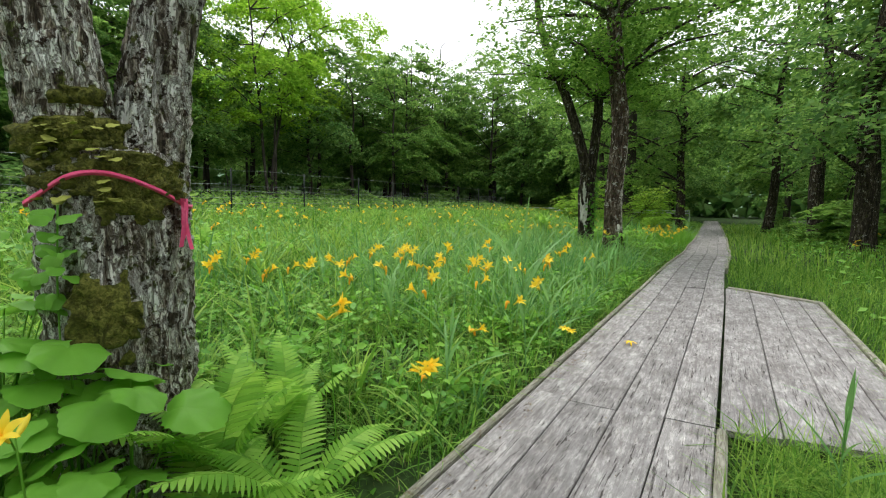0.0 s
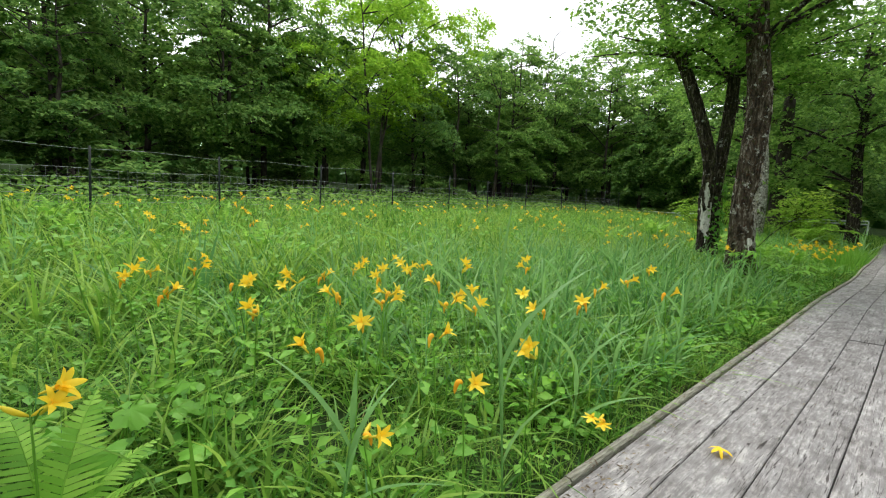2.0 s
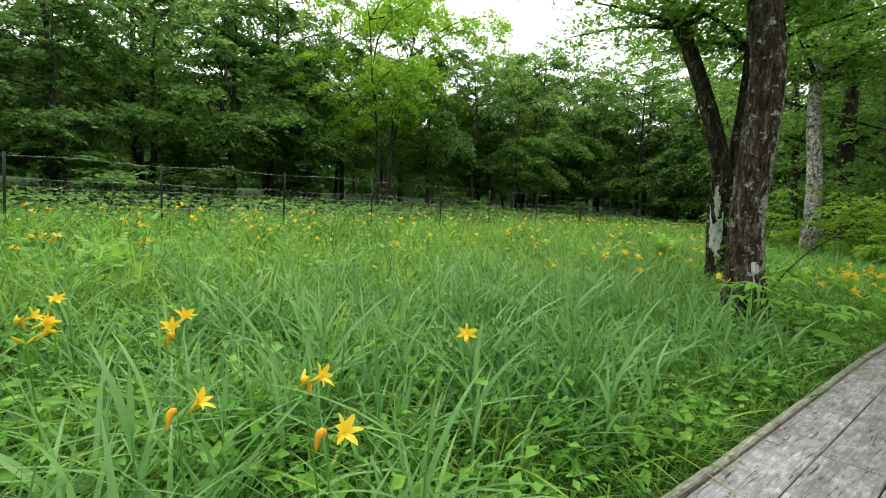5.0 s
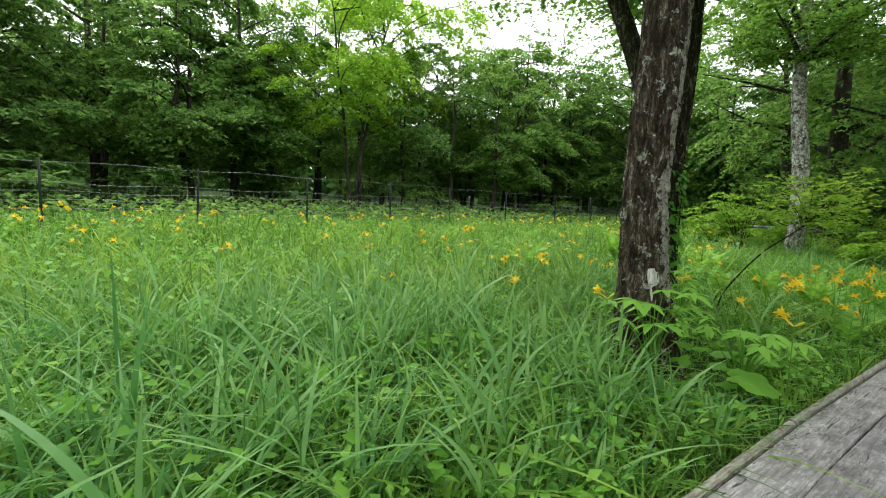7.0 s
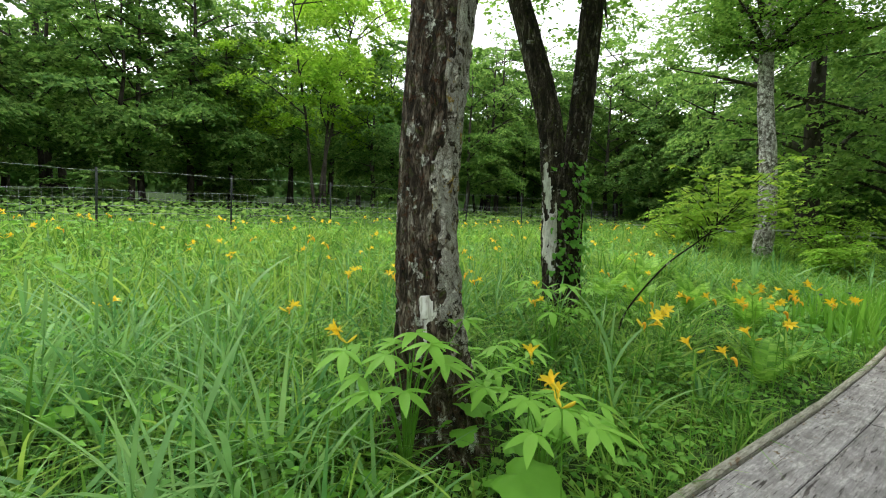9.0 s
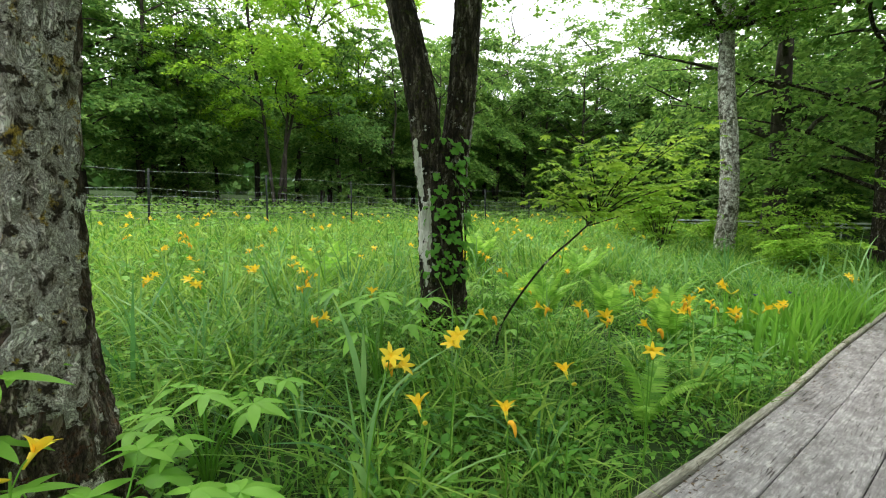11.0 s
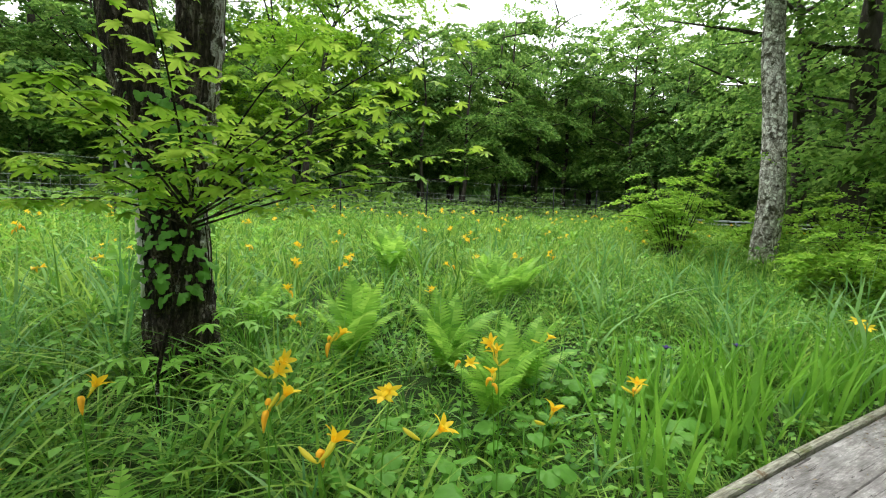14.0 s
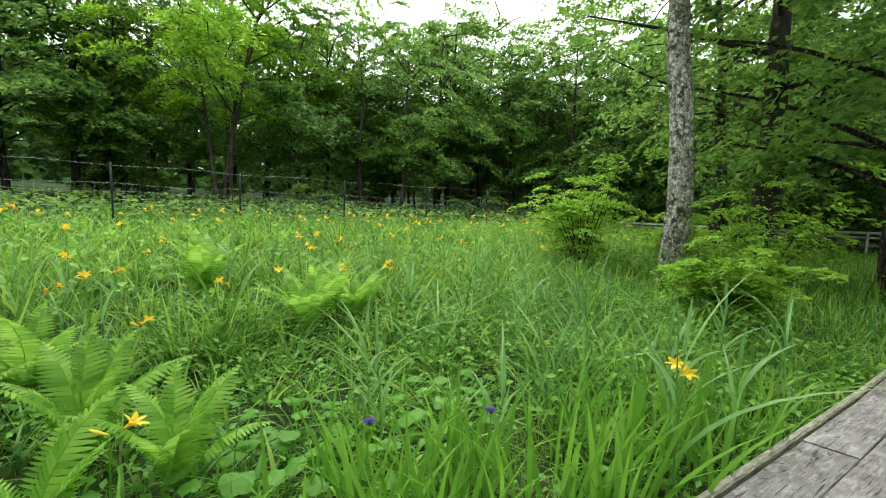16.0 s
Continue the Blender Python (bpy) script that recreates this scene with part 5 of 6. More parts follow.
def leafy_plant(name, x, y, seed, label, meshes, count, height, spread, size=1.0, tilt=25, tiers=False):
    """A plant of stalked leaves: each stalk rises from the root and carries a leaf."""
    rg = np.random.default_rng(seed)
    root = tagged(empty(name, x, y, float(ground_z(x, y))), label, "plant")
    for k in range(count):
        az = 2.4 * k + rg.uniform(-0.4, 0.4)
        rr = spread * math.sqrt((k + 0.6) / count) * rg.uniform(0.8, 1.1)
        h = height * rg.uniform(0.72, 1.05) * (1 - 0.35 * (rr / spread) ** 2)
        tip = np.array([math.cos(az) * rr, math.sin(az) * rr, h])
        ln = curve_points([(0.02 * math.cos(az), 0.02 * math.sin(az), -0.02), tip * [0.35, 0.35, 0.6], tip], 7)
        part("stalk", Heap().add(*tube(ln, np.linspace(0.007, 0.003, 7), 5)).mesh("stalk", HERB), root)
        ob = part("leaf", meshes[k % len(meshes)], root, "", pose(*tip, rg.uniform(-tilt, tilt) * 0.6, rg.uniform(-5, tilt), math.degrees(az)))
        s = size * rg.uniform(0.7, 1.15)
        ob.scale = (s, s, s)
    return root


def star_plant(name, x, y, seed, label, stems, height, size, spread):
    """A shrubby plant of compound leaves: on each stem's end and side twigs, fans of pointed oval leaflets."""
    rg = np.random.default_rng(seed)
    root = tagged(empty(name, x, y, float(ground_z(x, y))), label, "plant")
    for k in range(stems):
        az = 2.4 * k + rg.uniform(-0.3, 0.3)
        rr = spread * math.sqrt((k + 0.5) / stems)
        tip = np.array([math.cos(az) * rr, math.sin(az) * rr, height * rg.uniform(0.65, 1.0)])
        ln = curve_points([(0, 0, -0.02), tip * [0.3, 0.3, 0.6], tip], 8)
        part("stalk", Heap().add(*tube(ln, np.linspace(0.008, 0.003, 8), 5)).mesh("stalk", HERB), root)
        for j in range(5):
            ob = part("leaflet", oval_leaf, root, "", pose(*tip, rg.uniform(-12, 12), rg.uniform(-6, 16), math.degrees(az) + (j - 2) * 52 + rg.uniform(-10, 10)))
            s = size * (1.1 - 0.12 * abs(j - 2)) * rg.uniform(0.85, 1.15)
            ob.scale = (s, s, s)
    return root


leafy_plant("butterbur", -2.62, 2.86, 1, "clump of broad round light-green leaves by the mossy tree", round_leaves, 20, 1.15, 0.55, 0.66, 24)
leafy_plant("butterbur", -2.22, 3.02, 2, "broad round green leaves in front of the mossy trunk", round_leaves, 10, 0.95, 0.36, 0.66, 26)
leafy_plant("butterbur", -1.96, 3.12, 15, "broad light-green leaves hiding the mossy trunk's foot", round_leaves, 8, 0.95, 0.30, 0.72, 34)
leafy_plant("butterbur", -2.42, 2.70, 16, "crowded broad round leaves beside the mossy tree", round_leaves, 13, 1.0, 0.42, 0.70, 28)
leafy_plant("lobed_herb", -1.80, 2.90, 17, "low plant with lobed maple-like green leaves", lobed_leaves, 12, 0.55, 0.30, 0.75, 26)
leafy_plant("lobed_herb", -2.02, 2.62, 3, "low plant with lobed maple-like green leaves", lobed_leaves, 18, 0.74, 0.45, 0.8, 26)
leafy_plant("lobed_herb", -2.95, 2.6, 4, "plant with lobed green leaves", lobed_leaves, 10, 0.66, 0.5, 0.9, 26)
leafy_plant("lobed_herb", -2.75, 4.3, 14, "pale green lobed herb behind the mossy tree", lobed_leaves, 10, 0.45, 0.5, 0.7, 26)
star_plant("shrub", -2.18, 14.02, 5, "light green shrub with fans of pointed leaves", 16, 1.0, 0.19, 0.40)
star_plant("shrub", -1.68, 14.62, 6, "green shrub with pointed leaflets beside the boardwalk", 15, 0.66, 0.18, 0.46)
star_plant("shrub", -3.05, 16.3, 7, "light green shrub with fans of pointed leaves", 13, 0.95, 0.20, 0.45)
star_plant("shrub", -2.60, 15.02, 8, "leafy green plant at the foot of the trunk", 13, 0.58, 0.18, 0.42)
leafy_plant("butterbur", -1.62, 14.32, 9, "single broad round leaf near the shrub", round_leaves, 2, 0.34, 0.10, 0.9, 20)
leafy_plant("butterbur", -1.95, 15.08, 10, "broad oval green leaves close to the ground", round_leaves, 6, 0.36, 0.30, 0.62, 24)
leafy_plant("lobed_herb", -2.35, 14.55, 11, "lobed green leaves around the trunk's foot", lobed_leaves, 9, 0.42, 0.42, 0.85, 24)
star_plant("shrub", -4.0, 18.25, 12, "small-leaved shrub at the forked trunk", 22, 0.72, 0.12, 0.5)
star_plant("shrub", -3.72, 17.55, 18, "small-leaved green shrub hiding the forked trunk's foot", 13, 0.46, 0.14, 0.42)
star_plant("shrub", -3.55, 18.15, 19, "low leafy shrub under the maple sapling", 12, 0.42, 0.14, 0.45)
for k, (x, y) in enumerate(((-1.75, 20.9), (-2.25, 21.1), (-2.55, 20.6), (-1.95, 19.7), (-2.2, 18.9), (-3.0, 21.0), (-2.7, 22.0), (-1.62, 19.2), (-3.1, 22.4))):
    leafy_plant("wild_ginger", x, y, 30 + k, "patch of small round green leaves low in the grass", small_round, 11, 0.26, 0.42, 0.45, 20)

# climbing leaves on the forked trunk
vine = tagged(empty("climbing_vine", -4.15, 17.72, float(ground_z(-4.15, 17.72))), "leafy green vine climbing the forked trunk", "vine")
rg = np.random.default_rng(44)
vl = broad_leaf(0.040, rg, HERB, 3, 0.2, 0.03)
vs = Heap()
for k in range(4):
    a0 = rg.uniform(-1.0, 0.8)
    vs.add(*tube(curve_points([(0.26 * math.cos(a0), 0.26 * math.sin(a0), 0.2), (0.275 * math.cos(a0 + 0.4), 0.275 * math.sin(a0 + 0.4), 1.0), (0.28 * math.cos(a0), 0.28 * math.sin(a0), 1.7), (0.27 * math.cos(a0 - 0.3), 0.27 * math.sin(a0 - 0.3), 2.3)], 16), np.full(16, 0.006), 5))
part("vine_stem", vs.mesh("vine_stem", BARK), vine)
for k in range(150):
    a, z = rg.normal(-0.15, 0.65), rg.uniform(0.75, 2.35)
    r = 0.275 + rg.uniform(0.0, 0.09)
    ob = part("leaf", vl, vine, "", pose(r * math.cos(a), r * math.sin(a), z, rg.uniform(-25, 25), rg.uniform(35, 75), math.degrees(a) + rg.uniform(-40, 40)))
    s = rg.uniform(0.7, 1.4)
    ob.scale = (s, s, s)

ivy = tagged(empty("climbing_vine", -2.49, 3.31, float(ground_z(-2.49, 3.31))), "small light green vine at the mossy trunk's foot", "vine")
vm = broad_leaf(0.036, rg, BIGLEAF, 0, 0.3, 0.02)
part("vine_stem", Heap().add(*tube(curve_points([(0.25, -0.32, 0.1), (0.2, -0.30, 0.7), (0.18, -0.29, 1.1), (0.2, -0.27, 1.5)], 14), np.full(14, 0.004), 5)).mesh("vine_stem", HERB), ivy)
for k in range(34):
    z = rg.uniform(0.7, 1.5)
    ob = part("leaf", vm, ivy, "", pose(0.20 + rg.normal(0, 0.05), -0.33 + rg.normal(0, 0.07), z, rg.uniform(-25, 25), rg.uniform(20, 60), rg.uniform(-80, 30)))
    q = rg.uniform(0.7, 1.3)
    ob.scale = (q, q, q)

# ---- maple sapling ----
rg = np.random.default_rng(51)
maple = tagged(empty("maple_sapling", -3.20, 17.68, float(ground_z(-3.20, 17.68))), "young maple, thin dark curved stem, tiers of star-shaped leaves", "sapling")
top_pts = [(0, 0, -0.05), (0.12, 0.0, 0.45), (0.48, 0.14, 1.04), (0.79, 0.22, 1.35), (1.02, 0.26, 1.57)]
part("stem", Heap().add(*tube(curve_points(top_pts, 26), np.linspace(0.014, 0.007, 26), 7)).mesh("stem", BARK), maple)
ma = np.linspace(-math.pi, math.pi, 28, endpoint=False)
mr = 0.052 * (0.42 + 0.62 * np.abs(np.cos(3.5 * ma)) ** 1.3) * (1 + 0.25 * np.cos(ma))
mr[0] *= 0.4
mv = np.concatenate([[[0, 0, 0]], np.stack([np.cos(ma) * mr + 0.03, np.sin(ma) * mr, -0.016 * (mr / 0.058) ** 2], 1)])
star = np.array([(0, 1 + k, 1 + (k + 1) % 28) for k in range(28)])
for k in range(19):
    az = 2.39 * k + 0.5
    tier = k / 18
    base = np.array([np.interp(0.86 + 0.14 * tier, np.linspace(0, 1, 5), np.array(top_pts)[:, c]) for c in range(3)])
    reach = (1.22 - 0.35 * tier) * rg.uniform(0.75, 1.1)
    d = np.array([math.cos(az) * 0.55 + 0.10, math.sin(az) * 0.95 + 0.34, 0])
    tip = base + d * reach + [0, 0, 0.12 + 0.60 * tier + 0.18 * d[1]]
    ln = curve_points([base, (base + tip) / 2 + [0, 0, 0.06], tip], 9)
    tw = part("branch", Heap().add(*tube(ln, np.linspace(0.006, 0.0018, 9), 5)).mesh("branch", BARK), maple)
    lh = Heap()
    for i in range(36):
        u = rg.uniform(0.22, 1.08)
        c = np.array([np.interp(min(u, 1), np.linspace(0, 1, 9), ln[:, q]) for q in range(3)])
        c = c + np.array([rg.normal(0, 0.12), rg.normal(0, 0.12), rg.normal(-0.005, 0.010)])
        m = pose(*c, rg.normal(0, 12), rg.normal(6, 12), rg.uniform(0, 360)) @ Matrix.Scale(rg.uniform(0.60, 1.05), 4)
        mm = np.array(m)
        lh.add(mv @ mm[:3, :3].T + mm[:3, 3], star)
    part("leaves", lh.mesh("leaves", MAPLE), tw, "bright yellow-green star-shaped leaves")

# ---- iris clump ----


def petal_mesh(mat, length=0.078, width=0.026, curl=1.0, name="petal"):
    """A petal along +z from the throat, opening outwards along +x and curling back, creased along its middle."""
    t = np.linspace(0, 1, 8)
    out = length * (0.10 * t + 0.62 * curl * t ** 1.7)
    up = length * (0.98 * t - 0.40 * curl * t ** 2.3)
    w = width * np.sin(np.pi * np.clip(0.10 + 0.88 * t, 0, 1)) ** 0.75
    w[-1] = 0.0005
    v = np.concatenate([np.stack([out + 0.10 * w, -w * 0.5, up], 1), np.stack([out - 0.12 * w, 0 * t, up], 1), np.stack([out + 0.10 * w, w * 0.5, up], 1)])
    return Heap().add(v, [(k, k + 1, k + 9, k + 8) for k in range(7)] + [(k + 8, k + 9, k + 17, k + 16) for k in range(7)]).mesh(name, mat)


rg = np.random.default_rng(61)
iris_blades = []
for k in range(8):
    v, q, t = blades(np.zeros((1, 3)), 1.0, rg.uniform(0.040, 0.058), 0.0, abs(rg.normal(0.20, 0.12)), abs(rg.normal(0.20, 0.20)), 6, rg)
    iris_blades.append(build("blade", v, [q, t], SWORD))
for k, (x, y, n) in enumerate(((-1.55, 21.2, 46), (-1.85, 21.7, 50), (-1.5, 22.2, 40), (-2.05, 21.1, 34), (-1.45, 22.9, 36), (-1.75, 22.6, 30), (-1.42, 23.7, 30), (-1.52, 20.3, 22))):
    root = tagged(empty("iris_clump", x, y, float(ground_z(x, y))), "clump of upright sword-shaped iris leaves", "iris", "iris clumps by the boardwalk")
    for j in range(int(n * 1.1)):
        dx = min(rg.normal(0, 0.15), -1.24 - x)
        ob = part("blade", iris_blades[int(rg.integers(0, 8))], root, "", pose(dx, rg.normal(0, 0.16), 0, 0, 0, rg.uniform(0, 360)))
        q = rg.uniform(0.52, 0.84)
        ob.scale = (q, q, q)
    if k in (1, 3):
        part("stalk", Heap().add(*tube([(0, 0, 0), (0.02, 0, 0.3), (0.03, 0.01, 0.55)], [0.005, 0.004, 0.003], 6)).mesh("stalk", SWORD), root)
        pet = petal_mesh(PURPLE, 0.05, 0.024, 1.1)
        for j in range(6):
            part("petal", pet, root, "dark violet iris petal", pose(0.03, 0.01, 0.55, 0, 8 * (j % 2), 60 * j))

# ---- day lilies ----


petals = [petal_mesh(PETAL, 0.074, 0.026, 1.0), petal_mesh(PETAL, 0.071, 0.019, 1.12), petal_mesh(PETAL, 0.078, 0.025, 0.72)]
throat_mesh = Heap().add(*tube([(0, 0, -0.03), (0, 0, -0.012), (0, 0, 0.012)], [0.003, 0.005, 0.009], 7)).mesh("throat", BUD)
bud_line = curve_points([(0, 0, 0), (0.004, 0, 0.025), (0.006, 0, 0.055), (0.004, 0, 0.075)], 8)
bud_mesh = Heap().add(*tube(bud_line, [0.002, 0.005, 0.007, 0.0085, 0.0085, 0.007, 0.005, 0.001], 7)).mesh("bud", BUD)
wh = Heap()
wh.add(*tube(curve_points([(0, 0, 0), (0.012, 0, 0.02), (0.026, 0, 0.0), (0.032, 0, -0.045)], 9), [0.003, 0.006, 0.009, 0.0105, 0.011, 0.010, 0.008, 0.006, 0.002], 7, 0.12, 2))
wilt_mesh = wh.mesh("wilted_bloom", WILT)


def lily(seed, height, blooms, buds, wilted):
    rg = np.random.default_rng(seed)
    root = empty("day_lily", 0, 0, 0)
    tip = np.array([rg.normal(0, 0.05), rg.normal(0, 0.05), height - 0.06])
    part("stem", Heap().add(*tube(curve_points([(0, 0, -0.03), tip * [0.3, 0.3, 0.5], tip], 8), np.linspace(0.0042, 0.0028, 8), 6)).mesh("stem", SWORD), root)
    for k in range(blooms):
        az, tilt = rg.uniform(0, 360), rg.uniform(35, 78)
        off = Vector((0.05 * math.cos(radians(az)), 0.05 * math.sin(radians(az)), 0.05 * k + 0.01))
        part("side_stalk", Heap().add(*tube(curve_points([tip - [0, 0, 0.05], tip + np.array(off) * [0.6, 0.6, 0.1], tip + np.array(off)], 5), np.full(5, 0.0022), 5)).mesh("side_stalk", SWORD), root)
        m = Matrix.Translation(Vector(tip) + off) @ pose(0, 0, 0, 0, tilt, az)
        bl = part("bloom", throat_mesh, root, "open orange-yellow lily bloom", m)
        for j in range(6):
            part("petal", petals[(j % 2) if tilt < 65 else 2 * (j % 2)], bl, "", pose(0, 0, 0.008, rg.uniform(-4, 4), rg.uniform(-9, 9), 60 * j + rg.uniform(-6, 6)))
    for k in range(buds):
        part("bud", bud_mesh, root, "yellow-green flower bud", Matrix.Translation(Vector(tip) + Vector((0, 0, -0.02))) @ pose(0, 0, 0, rg.uniform(-30, 30), rg.uniform(15, 55), rg.uniform(0, 360)))
    for k in range(wilted):
        part("wilted_bloom", wilt_mesh, root, "wilted orange bloom hanging down", Matrix.Translation(Vector(tip) + Vector((0, 0, -0.01 - 0.03 * k))) @ pose(0, 0, 0, 0, 0, rg.uniform(0, 360)))
    return root


LILY_KINDS = [(0.92, 1, 1, 0), (0.92, 1, 2, 1), (0.95, 2, 1, 1), (0.88, 1, 0, 1), (0.92, 2, 2, 0), (0.94, 1, 1, 2)]
LILY_LABELS = ["orange-yellow day lily with one open bloom and a bud", "orange-yellow day lily with buds and a wilted bloom", "day lily with two open blooms, a bud and a wilted one",
               "day lily with one bloom and a withered one", "day lily with two open blooms and two buds", "day lily with one bloom and hanging withered ones"]
lilies = [tagged(lily(200 + k, *spec), LILY_LABELS[k], "day lily", "day lilies in the meadow") for k, spec in enumerate(LILY_KINDS)]
# x, y and height of the lilies near the boardwalk
LILIES_B = [(-4.83, 4.5, 0.94), (-4.16, 4.67, 0.98), (-3.84, 4.86, 1.0), (-3.56, 5.11, 1.01), (-3.36, 5.49, 1.02), (-3.1, 4.63, 1.03), (-3.06, 5.36, 1.03), (-2.61, 4.93, 1.05), (-3.23, 6.05, 1.03), (-2.75, 6.05, 1.05), (-3.2, 6.41, 1.03), (-4.11, 6.9, 0.98), (-3.31, 6.71, 1.02), (-3.35, 6.93, 1.02), (-2.59, 5.78, 1.05), (-2.09, 5.5, 1.07), (-1.92, 5.25, 1.07), (-1.82, 5.83, 1.07), (-1.65, 5.61, 1.07), (-2.57, 6.24, 1.05), (-2.13, 6.28, 1.06), (-1.85, 6.17, 1.07), (-2.88, 7.0, 1.04), (-1.88, 6.66, 1.07), (-1.65, 6.48, 1.07), (-1.46, 6.63, 1.07), (-2.51, 7.64, 1.05), (-1.82, 7.56, 1.07), (-1.69, 8.03, 1.07), (-1.38, 7.95, 1.07)]
LILIES_B2 = [(-1.84, 4.96, 1.07), (-1.27, 5.87, 0.97), (-8.85, 5.13, 0.76), (-8.6, 5.82, 0.76), (-10.17, 5.64, 0.69), (-7.9, 19.97, 0.78), (-4.68, 16.24, 0.95)]
LILIES_A = [(-1.28, 4.25, 0.72), (-1.27, 4.48, 0.59), (-1.5, 2.75, 1.05), (-1.28, 5.02, 0.76), (-1.71, 4.04, 1.05), (-3.31, 5.08, 1.0), (-5.06, 5.07, 0.91), (-3.63, 4.47, 0.99), (-1.27, 5.46, 0.95), (-1.26, 6.45, 0.4), (-1.97, 8.93, 1.05), (-3.35, 5.81, 1.0), (-2.72, 5.43, 1.03)]
LILIES_C = [(-3.7, 13.83, 0.92), (-5.27, 15.81, 0.83), (-6.62, 16.73, 0.76), (-7.93, 14.05, 0.7), (-4.43, 12.47, 0.88), (-8.23, 16.37, 0.69), (-6.23, 19.81, 0.78), (-4.0, 18.58, 0.91), (-2.21, 18.66, 0.98), (-1.88, 18.22, 0.98), (-1.46, 17.45, 0.99), (-1.27, 16.34, 0.91), (-1.26, 14.28, 0.95), (-1.63, 14.43, 0.99), (-2.53, 13.78, 0.97), (-2.33, 16.8, 0.97)]
LILIES_D = [(-9.86, 13.38, 0.63), (-4.89, 14.89, 0.86), (-4.68, 15.12, 0.87), (-1.71, 15.51, 0.99), (-7.39, 15.45, 0.72), (-5.93, 15.38, 0.79), (-2.69, 15.74, 0.96), (-5.61, 16.47, 0.81), (-4.39, 16.28, 0.88), (-5.99, 17.54, 0.79), (-1.83, 16.08, 0.99), (-1.29, 15.97, 0.86), (-2.22, 17.18, 0.98), (-2.08, 17.57, 0.98), (-1.71, 17.36, 0.99), (-1.29, 17.1, 0.88), (-9.42, 26.99, 0.66), (-5.28, 22.22, 0.83), (-4.85, 20.71, 0.86), (-1.67, 19.29, 0.99), (-1.3, 18.41, 0.95), (-1.27, 18.65, 0.95), (-1.28, 19.2, 0.86), (-1.56, 18.29, 0.99), (-5.21, 19.37, 0.84), (-3.35, 16.35, 0.94), (-3.95, 16.06, 0.91), (-5.79, 15.87, 0.8), (-1.3, 15.54, 0.95)]
LILIES_E = [(-4.17, 20.16, 0.69), (-3.6, 18.58, 0.72), (-2.32, 20.07, 0.76), (-2.16, 19.37, 0.77), (-1.87, 19.41, 0.77), (-1.44, 20.06, 0.78), (-1.89, 18.73, 0.77), (-1.57, 22.88, 0.78)]
LILIES_F = [(-5.1, 18.85, 0.87), (-7.33, 18.38, 0.75), (-5.58, 19.57, 0.85), (-5.2, 21.32, 0.87), (-8.56, 23.5, 0.71), (-4.96, 22.72, 0.88)]
spots = LILIES_B + LILIES_B2 + LILIES_A + LILIES_C + LILIES_D + LILIES_E + LILIES_F
rg = np.random.default_rng(77)
for k in range(150):
    spots.append((rg.uniform(-15.8, -6.5), rg.uniform(-4, 40), rg.uniform(0.8, 1.05)))
for k in range(60):
    spots.append((rg.uniform(-15.8, -12), rg.uniform(0, 30), rg.uniform(0.85, 1.1)))
for k in range(14):
    spots.append((rg.uniform(2.5, 8), rg.uniform(13, 24), rg.uniform(0.6, 0.9)))
for k, (x, y, s) in enumerate(spots):
    m = pose(x, y, float(ground_z(x, y)), 0, 0, rg.uniform(0, 360))
    if k < 6:
        lilies[k].matrix_basis, ob = m, lilies[k]
    else:
        ob = copy_thing(lilies[int(rg.integers(0, 6))], m)
    big = 1.12 * rg.uniform(0.93, 1.07)
    ob.scale = (big, big, s)

# a fallen bloom on the planks
rg = np.random.default_rng(81)
fallen = tagged(empty("fallen_bloom", -0.69, 7.07, 0.035), "fallen orange-yellow lily bloom lying on the planks", "flower")
for j in range(6):
    part("petal", petals[j % 2], fallen, "", pose(0, 0, 0.0, rg.uniform(-10, 10), 62 + rg.uniform(-12, 12), 60 * j))

# ---- tape and brackets on the old tree ----
tape = tagged(empty("pink_tape", -2.49, 3.31, float(ground_z(-2.49, 3.31))), "bright pink marking tape knotted round the mossy trunk", "tape")
ta = np.linspace(0, 2 * np.pi, 61)
wrap = (ta + 0.45 + np.pi) % (2 * np.pi) - np.pi
th = 1.49 + 0.15 * np.exp(-(wrap / 0.75) ** 2) + 0.006 * np.sin(5 * ta)
tr_ = 0.328 + 0.006 * np.sin(7 * ta)
lo = np.stack([np.cos(ta) * tr_, np.sin(ta) * tr_, th - 0.012], 1)
hi_ = np.stack([np.cos(ta) * (tr_ + 0.003), np.sin(ta) * (tr_ + 0.003), th + 0.012], 1)
inn = np.stack([np.cos(ta) * (tr_ - 0.006), np.sin(ta) * (tr_ - 0.006), th], 1)
part("band", Heap().add(np.concatenate([lo, hi_, inn]), [(k, k + 1, k + 62, k + 61) for k in range(60)] + [(k + 61, k + 62, k + 123, k + 122) for k in range(60)] + [(k + 122, k + 123, k + 1, k) for k in range(60)]).mesh("band", RIBBON), tape)
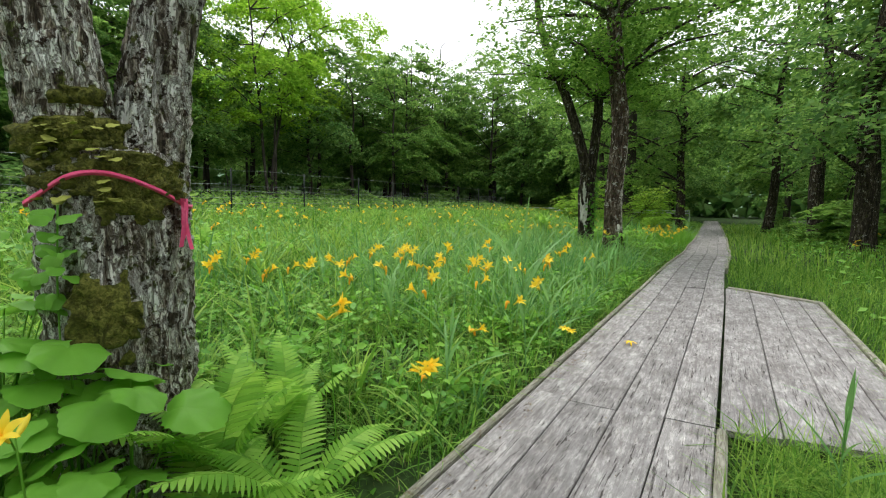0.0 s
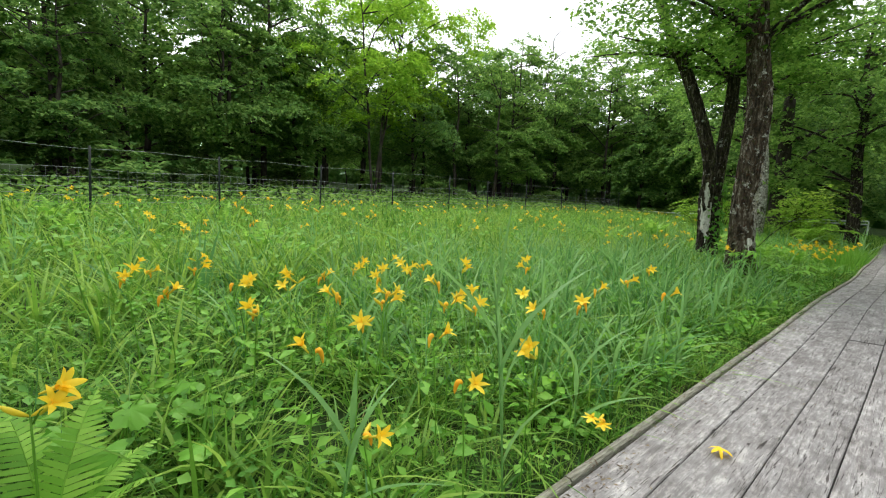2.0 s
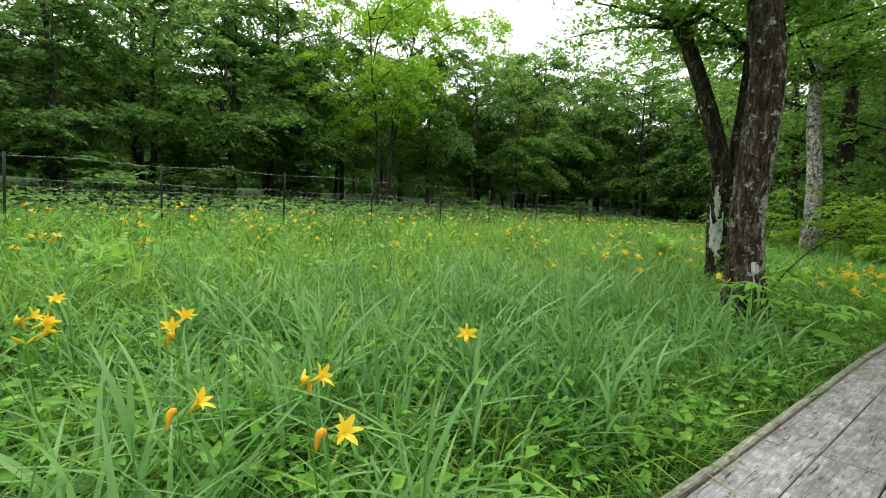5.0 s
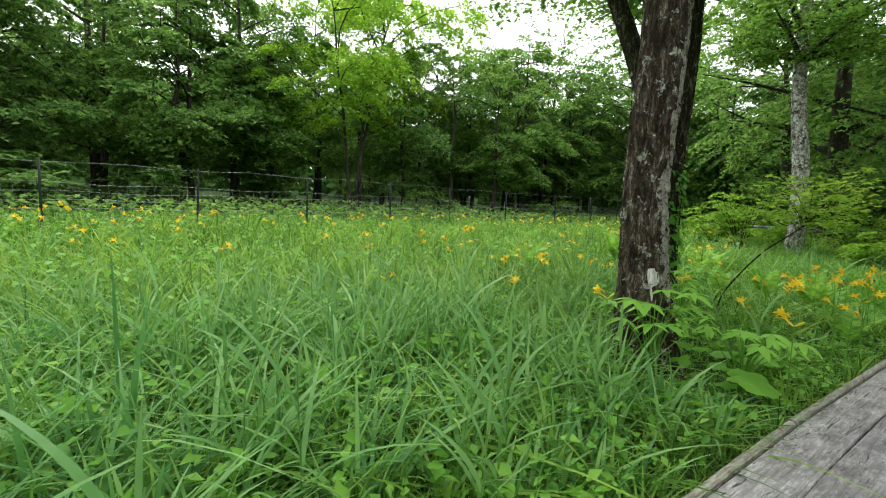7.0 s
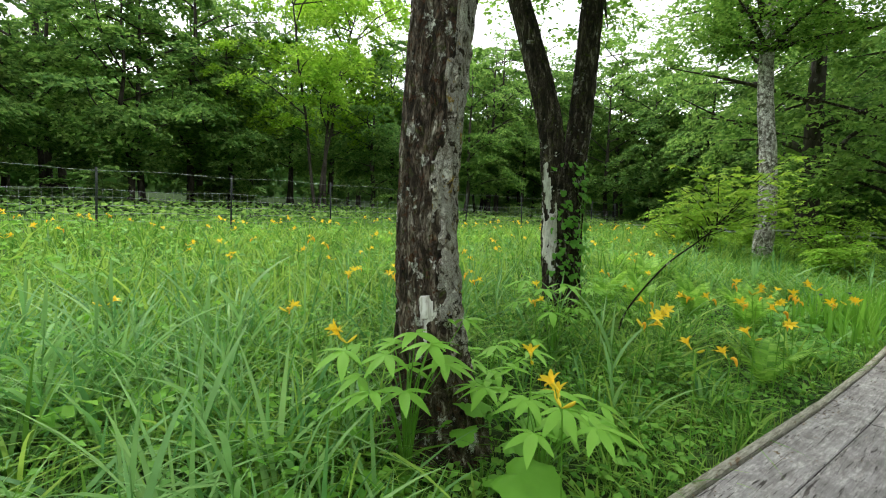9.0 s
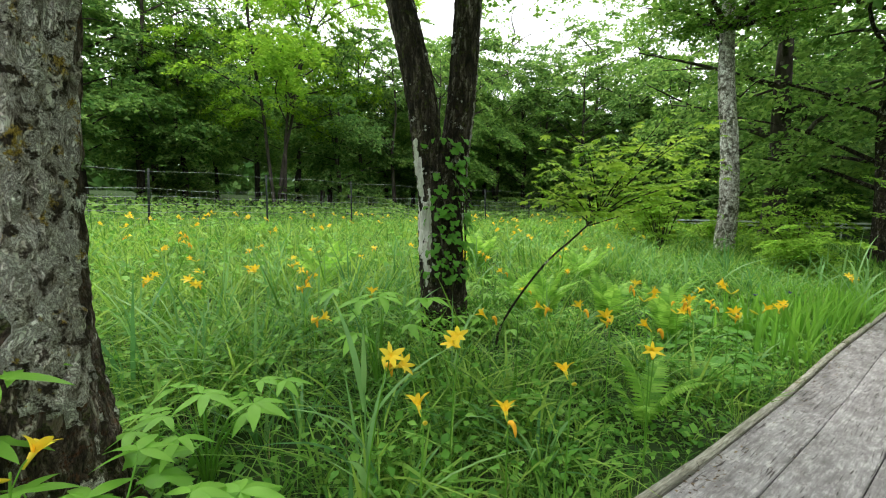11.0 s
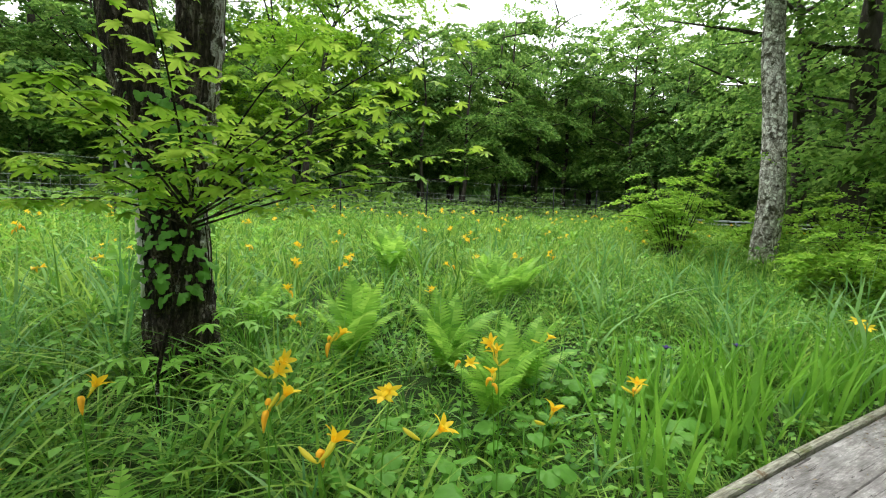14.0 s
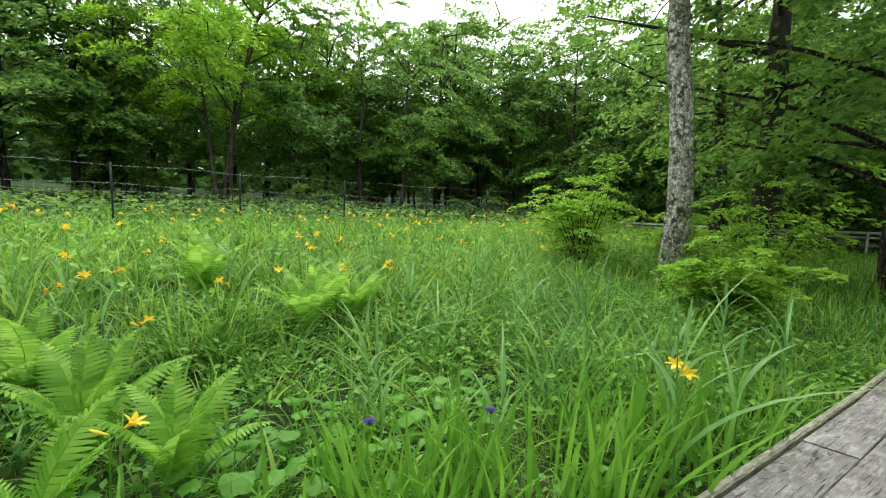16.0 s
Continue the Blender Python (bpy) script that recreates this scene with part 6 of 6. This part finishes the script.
for k, (dx, l) in enumerate(((0.0, 0.24), (0.02, 0.20), (-0.015, 0.15), (0.03, 0.26))):
    a = 0.52 + dx
    o = np.array([0.345 * math.cos(a), 0.345 * math.sin(a), 1.53])
    s = np.array([-math.sin(a), math.cos(a), 0]) * 0.012
    rows = []
    for i in range(6):
        u = i / 5
        c = o + np.array([0.012 * math.cos(a), 0.012 * math.sin(a), 0]) * (1 + math.sin(3 * u + k)) + np.array([0, 0, -l * u]) + s * (2.2 * u * (k - 1.2))
        rows += [c - s, c + s + np.array([math.cos(a), math.sin(a), 0]) * 0.006]
    part("tail", Heap().add(rows, [(2 * i, 2 * i + 1, 2 * i + 3, 2 * i + 2) for i in range(5)]).mesh("tail", RIBBON), tape, "loose hanging end of pink tape")

rg = np.random.default_rng(91)
bl = broad_leaf(0.026, rg, FUNGUS, 0, 0.3, 0.02)
for k in range(26):
    a, z = rg.uniform(-1.25, -0.25), rg.uniform(1.50, 1.86)
    r = 0.315
    g = empty("climbing_leaf", -2.49 + r * math.cos(a), 3.31 + r * math.sin(a), float(ground_z(-2.49, 3.31)) + z)
    tagged(g, "small yellowish leaf on the mossy trunk", "leaf", "small leaves on the mossy trunk")
    part("blade", bl, g, "", pose(0.0, 0, 0, rg.uniform(-20, 20), rg.uniform(-5, 30), math.degrees(a) + rg.uniform(-50, 50)))

# ---- litter along the kerb ----
LITTER = leaf_material("brown_litter", (0.05, 0.035, 0.02), (0.12, 0.085, 0.05), (0.26, 0.20, 0.11), 0.1, 0.9)
rg = np.random.default_rng(97)
n = 2600
u = np.abs(rg.normal(0, 0.10, n))
ly = rg.uniform(0, 27, n)
keep = np.sin(2.3 * ly) + np.sin(5.1 * ly + 1) > rg.uniform(-1.6, 1.6, n)
u, ly = u[keep], ly[keep]
lx = -1.098 + u + path_shift(ly)
lp = np.stack([lx, ly, 0.010 + 0 * lx], 1)
v, f = leaves(lp, np.stack([rg.normal(0, 0.12, len(lp)), rg.normal(0, 0.12, len(lp)), np.ones(len(lp))], 1), rg.uniform(0.008, 0.035, len(lp)), rg, 0.4, 0.05)
tagged(new("plank_litter", build("plank_litter", v, [f], LITTER)), "brown leaf crumbs and dry bits on the planks", "litter", kind="stuff")
m2 = 700
lp = np.stack([rg.uniform(-1.09, 1.2, m2), rg.uniform(0, 26, m2), np.full(m2, 0.009)], 1)
on = ~off_way(lp[:, 0], lp[:, 1]) & (np.abs(lp[:, 0] - 0.1) > 0.06)
v, f = leaves(lp[on], np.stack([rg.normal(0, 0.1, on.sum()), rg.normal(0, 0.1, on.sum()), np.ones(on.sum())], 1), rg.uniform(0.008, 0.03, on.sum()), rg, 0.3, 0.05)
tagged(new("plank_litter", build("plank_litter", v, [f], LITTER)), "scattered dark bits on the boardwalk planks", "litter", kind="stuff")
